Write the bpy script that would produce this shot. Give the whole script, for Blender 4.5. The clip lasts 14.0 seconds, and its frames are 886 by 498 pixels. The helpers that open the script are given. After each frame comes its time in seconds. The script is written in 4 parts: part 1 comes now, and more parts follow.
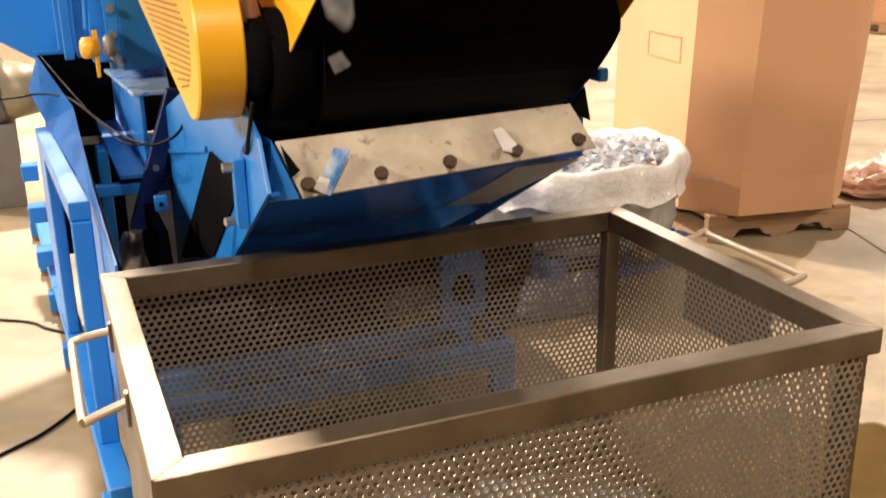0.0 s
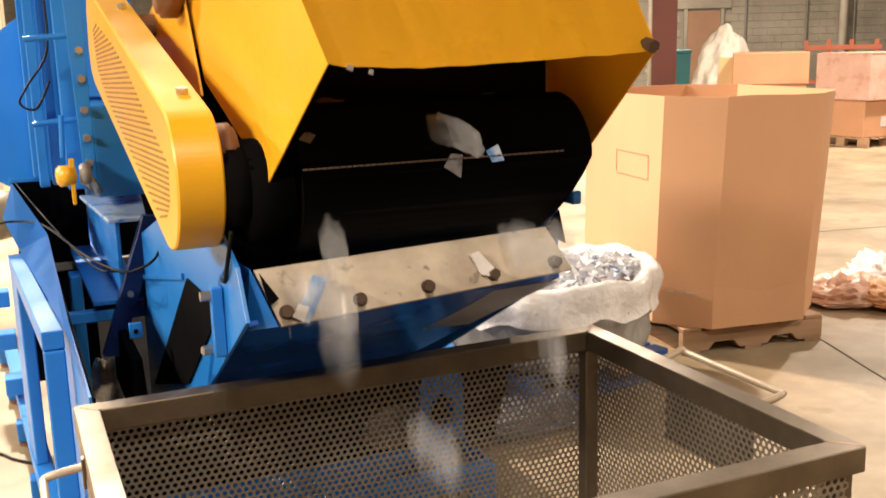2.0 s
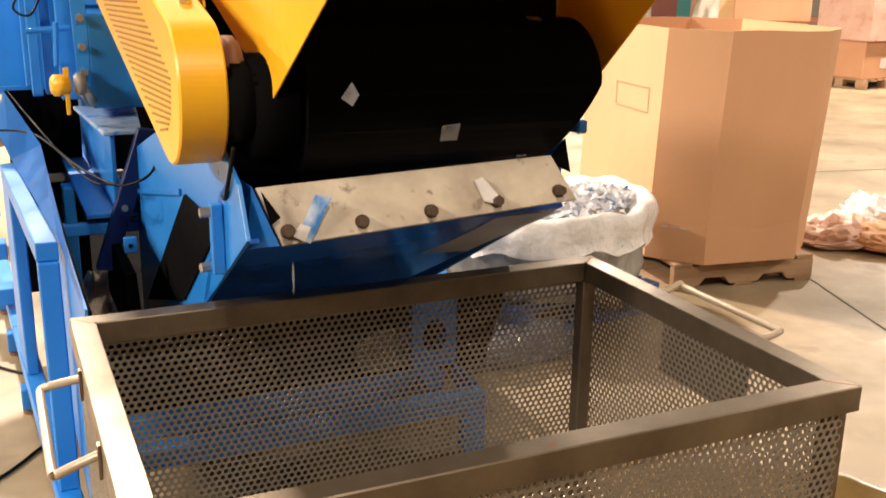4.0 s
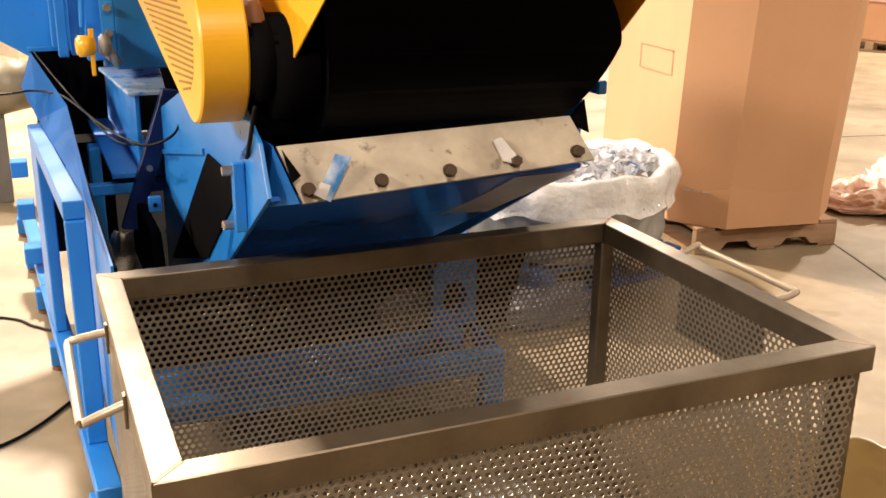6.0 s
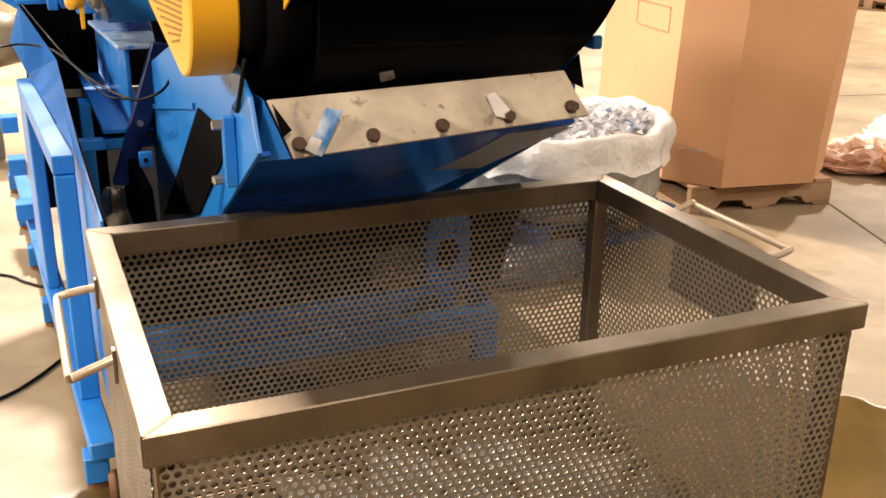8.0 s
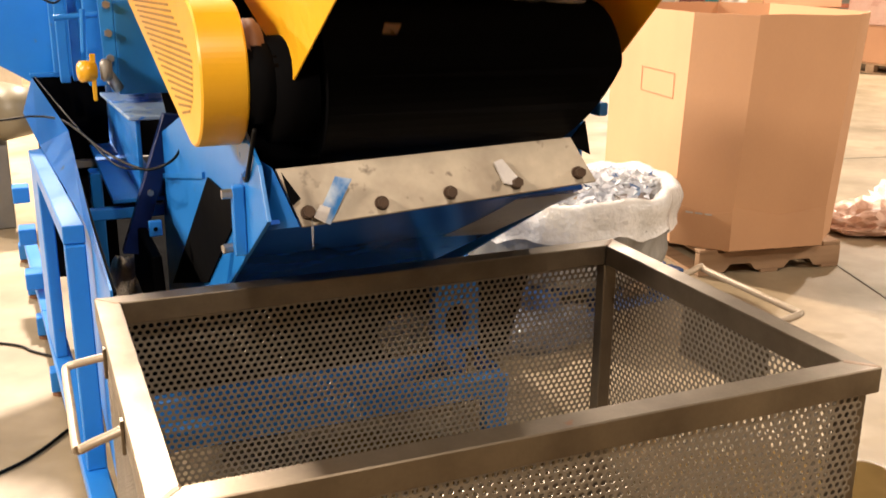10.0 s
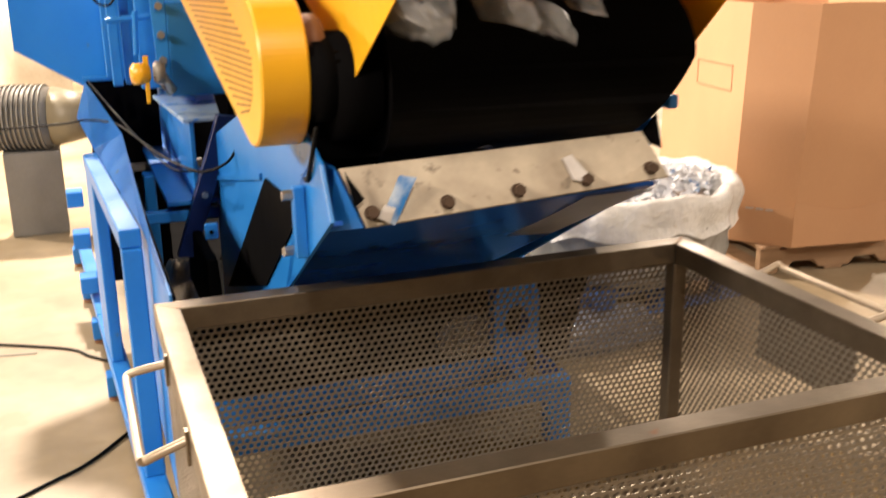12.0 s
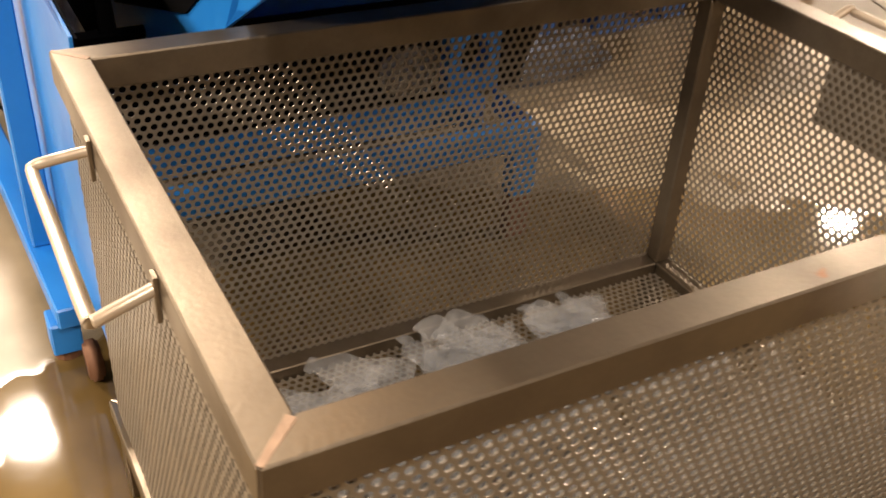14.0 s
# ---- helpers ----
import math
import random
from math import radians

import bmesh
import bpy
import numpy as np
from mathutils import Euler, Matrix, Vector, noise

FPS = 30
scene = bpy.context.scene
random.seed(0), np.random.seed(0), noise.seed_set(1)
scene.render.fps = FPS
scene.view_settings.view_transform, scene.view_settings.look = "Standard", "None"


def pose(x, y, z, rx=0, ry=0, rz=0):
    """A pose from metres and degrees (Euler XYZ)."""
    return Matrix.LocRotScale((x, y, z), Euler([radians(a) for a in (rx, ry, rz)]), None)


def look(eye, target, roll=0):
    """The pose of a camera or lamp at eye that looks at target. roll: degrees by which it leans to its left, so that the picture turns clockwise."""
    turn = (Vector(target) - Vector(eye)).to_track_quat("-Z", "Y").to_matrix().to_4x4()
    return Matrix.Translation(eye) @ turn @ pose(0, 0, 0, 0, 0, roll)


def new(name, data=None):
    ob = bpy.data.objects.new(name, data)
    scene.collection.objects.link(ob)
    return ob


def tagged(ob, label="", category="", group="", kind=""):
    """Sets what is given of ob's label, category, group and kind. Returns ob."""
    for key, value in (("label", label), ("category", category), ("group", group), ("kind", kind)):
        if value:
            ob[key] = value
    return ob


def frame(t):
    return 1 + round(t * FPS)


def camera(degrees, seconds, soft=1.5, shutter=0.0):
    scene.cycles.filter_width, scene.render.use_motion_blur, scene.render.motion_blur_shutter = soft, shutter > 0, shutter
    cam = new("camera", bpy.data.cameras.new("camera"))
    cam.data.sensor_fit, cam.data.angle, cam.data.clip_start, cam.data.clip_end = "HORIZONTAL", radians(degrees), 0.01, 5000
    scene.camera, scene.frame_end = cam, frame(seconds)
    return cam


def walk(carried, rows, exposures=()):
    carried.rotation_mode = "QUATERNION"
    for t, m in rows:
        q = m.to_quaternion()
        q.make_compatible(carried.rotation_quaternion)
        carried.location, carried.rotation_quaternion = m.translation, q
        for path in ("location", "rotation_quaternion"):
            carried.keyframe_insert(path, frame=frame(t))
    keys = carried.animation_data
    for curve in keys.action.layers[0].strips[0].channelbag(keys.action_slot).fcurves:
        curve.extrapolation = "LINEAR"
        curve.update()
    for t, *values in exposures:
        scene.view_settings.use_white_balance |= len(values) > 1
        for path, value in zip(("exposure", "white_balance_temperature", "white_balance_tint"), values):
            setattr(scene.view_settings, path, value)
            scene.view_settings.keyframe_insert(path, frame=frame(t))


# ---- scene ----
cam = camera(48.2, 14.0, soft=1.6, shutter=0.7)
PATH = [
    (0, (-0.07, -1.164, 1.517), (0.648, 0.595, 0.893), -0.8),
    (0.5, (-0.058, -1.147, 1.528), (0.677, 0.628, 0.973), -1.0),
    (1, (-0.056, -1.147, 1.541), (0.683, 0.658, 1.097), -1.4),
    (1.5, (-0.063, -1.16, 1.549), (0.697, 0.652, 1.176), -2.0),
    (2, (-0.08, -1.158, 1.538), (0.716, 0.632, 1.135), -1.4),
    (2.5, (-0.089, -1.156, 1.535), (0.711, 0.621, 1.088), -0.8),
    (3, (-0.101, -1.148, 1.534), (0.708, 0.615, 1.048), -0.2),
    (3.5, (-0.102, -1.143, 1.533), (0.716, 0.609, 1.021), 0.5),
    (4, (-0.098, -1.13, 1.53), (0.704, 0.618, 0.984), 0.9),
    (4.2, (-0.102, -1.134, 1.529), (0.696, 0.61, 0.962), 0.9),
    (6.5, (-0.094, -1.158, 1.524), (0.642, 0.59, 0.89), 0.8),
    (7, (-0.089, -1.152, 1.52), (0.636, 0.584, 0.842), 0.9),
    (7.2, (-0.088, -1.149, 1.518), (0.649, 0.576, 0.824), 1.2),
    (9.3, (-0.09, -1.154, 1.515), (0.666, 0.571, 0.842), 1.0),
    (9.5, (-0.09, -1.146, 1.512), (0.654, 0.596, 0.87), 0.6),
    (10, (-0.09, -1.149, 1.519), (0.66, 0.615, 0.951), 0.5),
    (10.5, (-0.087, -1.151, 1.524), (0.657, 0.635, 1.016), 0.0),
    (11, (-0.077, -1.158, 1.537), (0.675, 0.654, 1.15), -0.7),
    (11.5, (-0.081, -1.151, 1.524), (0.639, 0.661, 1.079), -0.9),
    (12, (-0.104, -1.07, 1.501), (0.563, 0.728, 0.932), -0.9),
    (12.5, (-0.178, -0.881, 1.5), (0.627, 0.82, 0.825), -0.2),
    (13, (-0.179, -0.757, 1.465), (0.71, 0.834, 0.643), 2.4),
    (13.5, (-0.126, -0.648, 1.437), (0.695, 0.864, 0.418), 3.3),
    (14, (-0.155, -0.519, 1.416), (0.686, 0.915, 0.304), 4.1),
]
walk(cam, [(t, look(eye, target, roll)) for t, eye, target, roll in PATH],
     exposures=[(0.0, 0.18), (14.0, 0.18)])

# ---- light ----
world = bpy.data.worlds.new("hall")
scene.world = world
world.use_nodes = True
world.node_tree.nodes["Background"].inputs[0].default_value = (1.0, 0.86, 0.68, 1)
world.node_tree.nodes["Background"].inputs[1].default_value = 0.06


def bay_lamp(x, y, z, watts, size=1.0, color=(1.0, 0.825, 0.665)):
    d = bpy.data.lights.new("bay_lamp", "AREA")
    d.shape, d.size, d.energy, d.color = "DISK", size, watts, color
    ob = new("bay_lamp", d)
    ob.location = (x, y, z)
    return ob


bay_lamp(0.0, 8.0, 6.2, 1850, 0.5)
bay_lamp(11.5, 7.6, 6.2, 1150, 0.5)
bay_lamp(-10.0, -1.2, 6.2, 3200, 3.2, (1.0, 0.825, 0.655))
bay_lamp(-7.0, 10.5, 6.2, 3200, 0.6, (1.0, 0.825, 0.64))
bay_lamp(0.0, -3.4, 6.2, 330, 0.5)
bay_lamp(11.5, -2.5, 6.2, 1350, 1.4)
bay_lamp(12.5, 17.0, 6.2, 1300, 0.6)


# ---- materials ----
def material(name, base, rough=0.5, metal=0.0, second=None, amount=0.5, scale=6.0, fine=60.0, bump=0.15, rough_var=0.15,
             stretch=(1, 1, 1), alpha=1.0, speck=None, speck_at=0.62, coat=0.0, lift=0.002, spec=0.5, grain=0.25):
    """Two scales of variation over object coordinates, with a fine relief."""
    m = bpy.data.materials.new(name)
    m.use_nodes = True
    nt = m.node_tree
    n, li = nt.nodes, nt.links
    b = n["Principled BSDF"]
    tc, mp = n.new("ShaderNodeTexCoord"), n.new("ShaderNodeMapping")
    mp.inputs["Scale"].default_value = stretch
    li.new(tc.outputs["Object"], mp.inputs[0])
    big, small = n.new("ShaderNodeTexNoise"), n.new("ShaderNodeTexNoise")
    big.inputs["Scale"].default_value, big.inputs["Detail"].default_value = scale, 5
    small.inputs["Scale"].default_value, small.inputs["Detail"].default_value = fine, 3
    li.new(mp.outputs[0], big.inputs[0])
    li.new(mp.outputs[0], small.inputs[0])
    ramp = n.new("ShaderNodeValToRGB")
    ramp.color_ramp.elements[0].position, ramp.color_ramp.elements[1].position = 0.35, 0.68
    li.new(big.outputs["Fac"], ramp.inputs[0])
    second = second or tuple(c * 0.72 for c in base)
    ramp.color_ramp.elements[0].color = (*base, 1)
    ramp.color_ramp.elements[1].color = (*[a * (1 - amount) + s * amount for a, s in zip(base, second)], 1)
    mix = n.new("ShaderNodeMix")
    mix.data_type, mix.blend_type = "RGBA", "MULTIPLY"
    mix.inputs["Factor"].default_value = grain
    li.new(ramp.outputs[0], mix.inputs["A"])
    grey = n.new("ShaderNodeValToRGB")
    grey.color_ramp.elements[0].color, grey.color_ramp.elements[1].color = (0.55, 0.55, 0.55, 1), (1.25, 1.25, 1.25, 1)
    li.new(small.outputs["Fac"], grey.inputs[0])
    li.new(grey.outputs[0], mix.inputs["B"])
    out = mix.outputs["Result"]
    if speck:
        sp, sr, sm = n.new("ShaderNodeTexNoise"), n.new("ShaderNodeValToRGB"), n.new("ShaderNodeMix")
        sp.inputs["Scale"].default_value, sp.inputs["Detail"].default_value = scale * 2.7, 6
        li.new(mp.outputs[0], sp.inputs[0])
        sr.color_ramp.elements[0].position, sr.color_ramp.elements[1].position = speck_at, speck_at + 0.06
        li.new(sp.outputs["Fac"], sr.inputs[0])
        sm.data_type = "RGBA"
        li.new(sr.outputs[0], sm.inputs["Factor"])
        li.new(out, sm.inputs["A"])
        sm.inputs["B"].default_value = (*speck, 1)
        out = sm.outputs["Result"]
    li.new(out, b.inputs["Base Color"])
    rr = n.new("ShaderNodeMapRange")
    rr.inputs["To Min"].default_value, rr.inputs["To Max"].default_value = max(0.02, rough - rough_var), min(1.0, rough + rough_var)
    li.new(big.outputs["Fac"], rr.inputs["Value"])
    li.new(rr.outputs[0], b.inputs["Roughness"])
    b.inputs["Metallic"].default_value = metal
    b.inputs["Alpha"].default_value = alpha
    b.inputs["Coat Weight"].default_value = coat
    b.inputs["Specular IOR Level"].default_value = spec
    if bump:
        bp = n.new("ShaderNodeBump")
        bp.inputs["Strength"].default_value, bp.inputs["Distance"].default_value = bump, lift
        li.new(small.outputs["Fac"], bp.inputs["Height"])
        li.new(bp.outputs[0], b.inputs["Normal"])
    return m


BLUE = material("blue_paint", (0.014, 0.180, 0.60), 0.34, second=(0.028, 0.232, 0.66), amount=0.6, scale=5, fine=90, bump=0.06, grain=0.1, speck=(0.10, 0.16, 0.25), speck_at=0.70)
# Worn blue, its paleness being lamp glare put into the base colour.
WORN_GLARE_BLUE = material("worn_blue_with_glare", (0.22, 0.38, 0.66), 0.3, second=(0.36, 0.46, 0.60), amount=0.8, scale=9, fine=90, bump=0.1, speck=(0.03, 0.2, 0.68), speck_at=0.58)
# A far darker blue for the diagonal brace and the channel end.
BLUE_DARK = material("much_darker_blue", (0.003, 0.012, 0.08), 0.4, second=(0.006, 0.025, 0.13), scale=5, fine=90)
YELLOW = material("yellow_paint", (0.78, 0.425, 0.018), 0.33, second=(0.70, 0.36, 0.012), amount=0.7, scale=3, fine=120, bump=0.03, grain=0.06, speck=(0.30, 0.16, 0.04), speck_at=0.74)
# Darkened yellow: the shade inside the guard's slots, as a colour.
SLOT_SHADE = material("louvre_slot_shade", (0.26, 0.12, 0.012), 0.5, scale=8, fine=60)
STEEL = material("bare_steel", (0.235, 0.195, 0.145), 0.38, 0.85, second=(0.14, 0.11, 0.078), amount=0.9, scale=7, fine=140, bump=0.12, stretch=(1, 1, 1), speck=(0.20, 0.10, 0.05), speck_at=0.72)
PERF = material("perforated_steel", (0.33, 0.292, 0.242), 0.36, 0.6, second=(0.22, 0.192, 0.157), scale=5, fine=120, bump=0.1)
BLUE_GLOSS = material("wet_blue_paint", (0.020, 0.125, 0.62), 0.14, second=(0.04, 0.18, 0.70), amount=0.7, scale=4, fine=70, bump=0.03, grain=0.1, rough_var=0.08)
# Pale grey that paints a bright reflection under the trough.
REFLECTION_GREY = material("reflection_grey_sheet", (0.80, 0.82, 0.88), 0.3, 0.0, second=(0.62, 0.64, 0.70), amount=0.9, scale=5, fine=80, bump=0.05, rough_var=0.1)
CHROME = material("worn_round_bar", (0.58, 0.50, 0.40), 0.4, 0.5, second=(0.40, 0.30, 0.20), scale=14, fine=90)
# Belt rubber; also colours the sheet that stands for shade inside the hood.
RUBBER_AND_SHADE = material("black_rubber_and_hood_shade", (0.0025, 0.0025, 0.0035), 0.5, second=(0.0045, 0.0045, 0.006), scale=5, fine=80, bump=0.1, spec=0.08)
# Black for metal parts, and for the shade painted as the side plate's gap.
BLACK = material("black_metal_and_gap_shade", (0.0025, 0.0025, 0.003), 0.7, scale=6, fine=60, spec=0.02)
SCRAPER = material("pale_scraper_sheet", (0.54, 0.475, 0.37), 0.5, second=(0.30, 0.25, 0.19), amount=0.9, scale=8, fine=70, bump=0.1, speck=(0.19, 0.155, 0.115), speck_at=0.625)
RUST = material("rusty_steel", (0.16, 0.075, 0.04), 0.7, 0.3, second=(0.30, 0.15, 0.08), scale=12, fine=90, bump=0.35)
WELD = material("ground_weld", (0.33, 0.225, 0.15), 0.5, 0.4, second=(0.20, 0.13, 0.09), amount=0.8, scale=30, fine=150, bump=0.3)
BOLT = material("dark_bolt", (0.10, 0.065, 0.045), 0.5, 0.6, scale=30, fine=160)
ZINC = material("zinc_bolt", (0.55, 0.52, 0.48), 0.35, 0.9, scale=30, fine=160)
CARD = material("cardboard", (0.62, 0.355, 0.195), 0.75, second=(0.53, 0.285, 0.155), amount=0.6, scale=1.4, fine=90, bump=0.05, stretch=(1, 1, 0.6), grain=0.08)
CARD_IN = material("cardboard_inside", (0.66, 0.45, 0.24), 0.75, second=(0.58, 0.38, 0.2), scale=2.2, fine=50, bump=0.08)
CARTON = material("brown_carton", (0.50, 0.265, 0.145), 0.75, second=(0.42, 0.21, 0.115), amount=0.7, scale=1.6, fine=60, bump=0.06, grain=0.1)
PINK_WRAP = material("pink_stretch_wrap", (0.58, 0.35, 0.28), 0.3, second=(0.68, 0.48, 0.42), amount=0.8, scale=5, fine=30, bump=0.5, lift=0.01)
TAPE = material("fold_line", (0.55, 0.33, 0.19), 0.7)
WOOD = material("pallet_wood", (0.42, 0.27, 0.16), 0.75, second=(0.27, 0.16, 0.09), amount=0.8, scale=5, fine=60, bump=0.4, stretch=(0.4, 3, 3))
FILM = material("clear_wrap", (0.90, 0.90, 0.90), 0.18, second=(0.62, 0.62, 0.60), amount=0.6, scale=9, fine=40, bump=0.8, alpha=0.9, lift=0.012)
BAG_SKIN = material("translucent_bag_film", (0.50, 0.50, 0.48), 0.22, second=(0.30, 0.30, 0.29), amount=0.9, scale=11, fine=34, bump=0.7, alpha=0.85, lift=0.012, stretch=(1, 1, 0.35))
FILM_CLEAR = material("dark_clear_film", (0.07, 0.085, 0.13), 0.12, second=(0.20, 0.22, 0.28), amount=0.9, scale=14, fine=40, bump=0.8, alpha=0.7, lift=0.012)
FILM_PINK = material("crumpled_wrap", (0.72, 0.50, 0.40), 0.25, second=(0.60, 0.36, 0.26), amount=0.8, scale=8, fine=30, bump=0.6, lift=0.01)
PET = material("clear_plastic", (0.62, 0.64, 0.66), 0.08, second=(0.34, 0.36, 0.40), amount=0.9, scale=22, fine=60, bump=0.5, alpha=0.22)
PET_PILE = material("clear_plastic_crushed", (0.95, 0.95, 0.95), 0.05, second=(0.30, 0.32, 0.35), amount=1.0, scale=34, fine=70, bump=0.9, alpha=0.18, lift=0.004)
LABEL_BLUE = material("blue_label", (0.02, 0.16, 0.46), 0.45, second=(0.50, 0.58, 0.66), amount=0.9, scale=30, fine=90)
LABEL_WHITE = material("white_scrap", (0.62, 0.60, 0.58), 0.4, second=(0.42, 0.40, 0.40), amount=0.8, scale=24, fine=120)
SCRAP = material("wet_scrap", (0.30, 0.30, 0.31), 0.3, second=(0.14, 0.14, 0.15), amount=0.9, scale=40, fine=160, alpha=0.6)
PALE = material("pale_plastic", (0.86, 0.87, 0.90), 0.35, second=(0.70, 0.74, 0.82), amount=0.6, scale=12, fine=60, bump=0.3)
DULL_BLUE = material("dull_blue_pallet", (0.02, 0.075, 0.26), 0.6, second=(0.04, 0.10, 0.28), scale=5, fine=60, bump=0.3)
CABLE = material("black_cable", (0.004, 0.004, 0.004), 0.5, scale=20, fine=90, spec=0.15)
BLOCK = material("painted_block", (0.36, 0.335, 0.275), 0.85, second=(0.22, 0.205, 0.165), amount=1.0, scale=0.9, fine=7, bump=0.3, speck=(0.55, 0.52, 0.46), speck_at=0.70)
MORTAR = material("mortar", (0.27, 0.25, 0.205), 0.9, scale=2, fine=20)
RED_STEEL = material("oxide_red_column", (0.10, 0.024, 0.016), 0.55, second=(0.15, 0.04, 0.025), scale=2, fine=30)
DOOR = material("brown_door", (0.30, 0.17, 0.10), 0.6, scale=2, fine=30)
BEIGE = material("beige_locker", (0.33, 0.29, 0.20), 0.5, second=(0.25, 0.22, 0.15), scale=2, fine=30)
TARP = material("white_sack", (0.62, 0.58, 0.51), 0.6, second=(0.44, 0.40, 0.34), scale=4, fine=30, bump=0.4, lift=0.01)
TEAL = material("teal_bin", (0.03, 0.16, 0.18), 0.5, scale=3, fine=30)
ORANGE = material("orange_rack", (0.40, 0.115, 0.055), 0.5, scale=3, fine=30)
GREY = material("grey_motor", (0.20, 0.19, 0.17), 0.5, scale=8, fine=60)
CREAM = material("cream_motor_end", (0.20, 0.17, 0.11), 0.45, scale=8, fine=60)
SLUDGE = material("wet_residue", (0.28, 0.24, 0.18), 0.4, second=(0.62, 0.56, 0.47), amount=1.0, scale=22, fine=120, bump=0.8, lift=0.01)
CEIL = material("dark_roof_deck", (0.22, 0.20, 0.17), 0.8, scale=1, fine=10)
PANEL_WALL = material("hall_wall", (0.34, 0.31, 0.26), 0.8, scale=1, fine=10)


def floor_material():
    """Worn concrete with dry stains and wet, glossy patches."""
    m = material("concrete_floor", (0.385, 0.305, 0.205), 0.5, second=(0.175, 0.135, 0.075), amount=0.95, scale=1.3, fine=9, bump=0.12, grain=0.6,
                 speck=(0.27, 0.21, 0.13), speck_at=0.585, rough_var=0.15)
    n, li = m.node_tree.nodes, m.node_tree.links
    b = n["Principled BSDF"]
    tc = n.new("ShaderNodeTexCoord")
    # The wet area round the cage.
    sub = n.new("ShaderNodeVectorMath")
    sub.operation = "SUBTRACT"
    sub.inputs[1].default_value = (0.90, 0.15, 0)
    li.new(tc.outputs["Object"], sub.inputs[0])
    length = n.new("ShaderNodeVectorMath")
    length.operation = "LENGTH"
    li.new(sub.outputs[0], length.inputs[0])
    edge = n.new("ShaderNodeTexNoise")
    edge.inputs["Scale"].default_value, edge.inputs["Detail"].default_value = 1.6, 4
    li.new(tc.outputs["Object"], edge.inputs[0])
    add = n.new("ShaderNodeMath")
    add.operation = "MULTIPLY_ADD"
    li.new(edge.outputs["Fac"], add.inputs[0])
    add.inputs[1].default_value = -1.5
    li.new(length.outputs["Value"], add.inputs[2])
    wet = n.new("ShaderNodeMapRange")
    wet.inputs["From Min"].default_value, wet.inputs["From Max"].default_value = 0.70, 0.76
    wet.inputs["To Min"].default_value, wet.inputs["To Max"].default_value = 1.0, 0.0
    li.new(add.outputs[0], wet.inputs["Value"])
    old_color, old_rough = b.inputs["Base Color"].links[0].from_socket, b.inputs["Roughness"].links[0].from_socket
    mc = n.new("ShaderNodeMix")
    mc.data_type, mc.blend_type = "RGBA", "MULTIPLY"
    li.new(wet.outputs[0], mc.inputs["Factor"])
    li.new(old_color, mc.inputs["A"])
    mc.inputs["B"].default_value = (0.46, 0.38, 0.21, 1)
    li.new(mc.outputs["Result"], b.inputs["Base Color"])
    mr = n.new("ShaderNodeMix")
    li.new(wet.outputs[0], mr.inputs[0])
    li.new(old_rough, mr.inputs[2])
    mr.inputs[3].default_value = 0.04
    li.new(mr.outputs[0], b.inputs["Roughness"])
    return m


FLOOR = floor_material()


# ---- mesh tools ----
def part(name, bm, material, parent=None, label="", smooth=False):
    me = bpy.data.meshes.new(name)
    bmesh.ops.recalc_face_normals(bm, faces=bm.faces)
    bm.to_mesh(me)
    bm.free()
    if smooth:
        for p in me.polygons:
            p.use_smooth = True
    me.materials.append(material)
    ob = new(name, me)
    if parent:
        ob.parent = parent
    return tagged(ob, label=label)


def thing(name, label, category, group="", kind="", at=(0, 0, 0), rz=0):
    ob = tagged(new(name), label, category, group, kind)
    ob.matrix_basis = pose(*at, 0, 0, rz)
    return ob


def box(x0, x1, y0, y1, z0, z1, bevel=0.004, bm=None, m=None):
    own = bmesh.new()
    bmesh.ops.create_cube(own, size=1)
    for v in own.verts:
        v.co = Vector(((x0 + x1) / 2 + v.co.x * (x1 - x0), (y0 + y1) / 2 + v.co.y * (y1 - y0), (z0 + z1) / 2 + v.co.z * (z1 - z0)))
    if bevel:
        bmesh.ops.bevel(own, geom=own.edges[:], offset=bevel, segments=1, affect="EDGES")
    return joined(bm, own, m)


def joined(bm, own, m=None):
    if m is not None:
        bmesh.ops.transform(own, matrix=m, verts=own.verts)
    if bm is None:
        return own
    me = bpy.data.meshes.new("joint")
    own.to_mesh(me)
    own.free()
    bm.from_mesh(me)
    bpy.data.meshes.remove(me)
    return bm


def prism(points, along, bevel=0.0, bm=None):
    """The flat polygon of 3D points, thickened by the vector."""
    own = bmesh.new()
    f = own.faces.new([own.verts.new(p) for p in points])
    r = bmesh.ops.extrude_face_region(own, geom=[f])
    bmesh.ops.translate(own, vec=along, verts=[g for g in r["geom"] if isinstance(g, bmesh.types.BMVert)])
    bmesh.ops.recalc_face_normals(own, faces=own.faces)
    if bevel:
        bmesh.ops.bevel(own, geom=own.edges[:], offset=bevel, segments=1, affect="EDGES")
    return joined(bm, own)


def rod(a, b, r, seg=16, r2=None, bm=None, bevel=0.0):
    own = bmesh.new()
    a, b = Vector(a), Vector(b)
    bmesh.ops.create_cone(own, cap_ends=True, segments=seg, radius1=r, radius2=r if r2 is None else r2, depth=(b - a).length)
    if bevel:
        bmesh.ops.bevel(own, geom=[e for e in own.edges if any(len(f.verts) > 4 for f in e.link_faces)], offset=bevel, segments=2, affect="EDGES")
    q = (b - a).to_track_quat("Z", "Y").to_matrix().to_4x4()
    return joined(bm, own, Matrix.Translation((a + b) / 2) @ q)


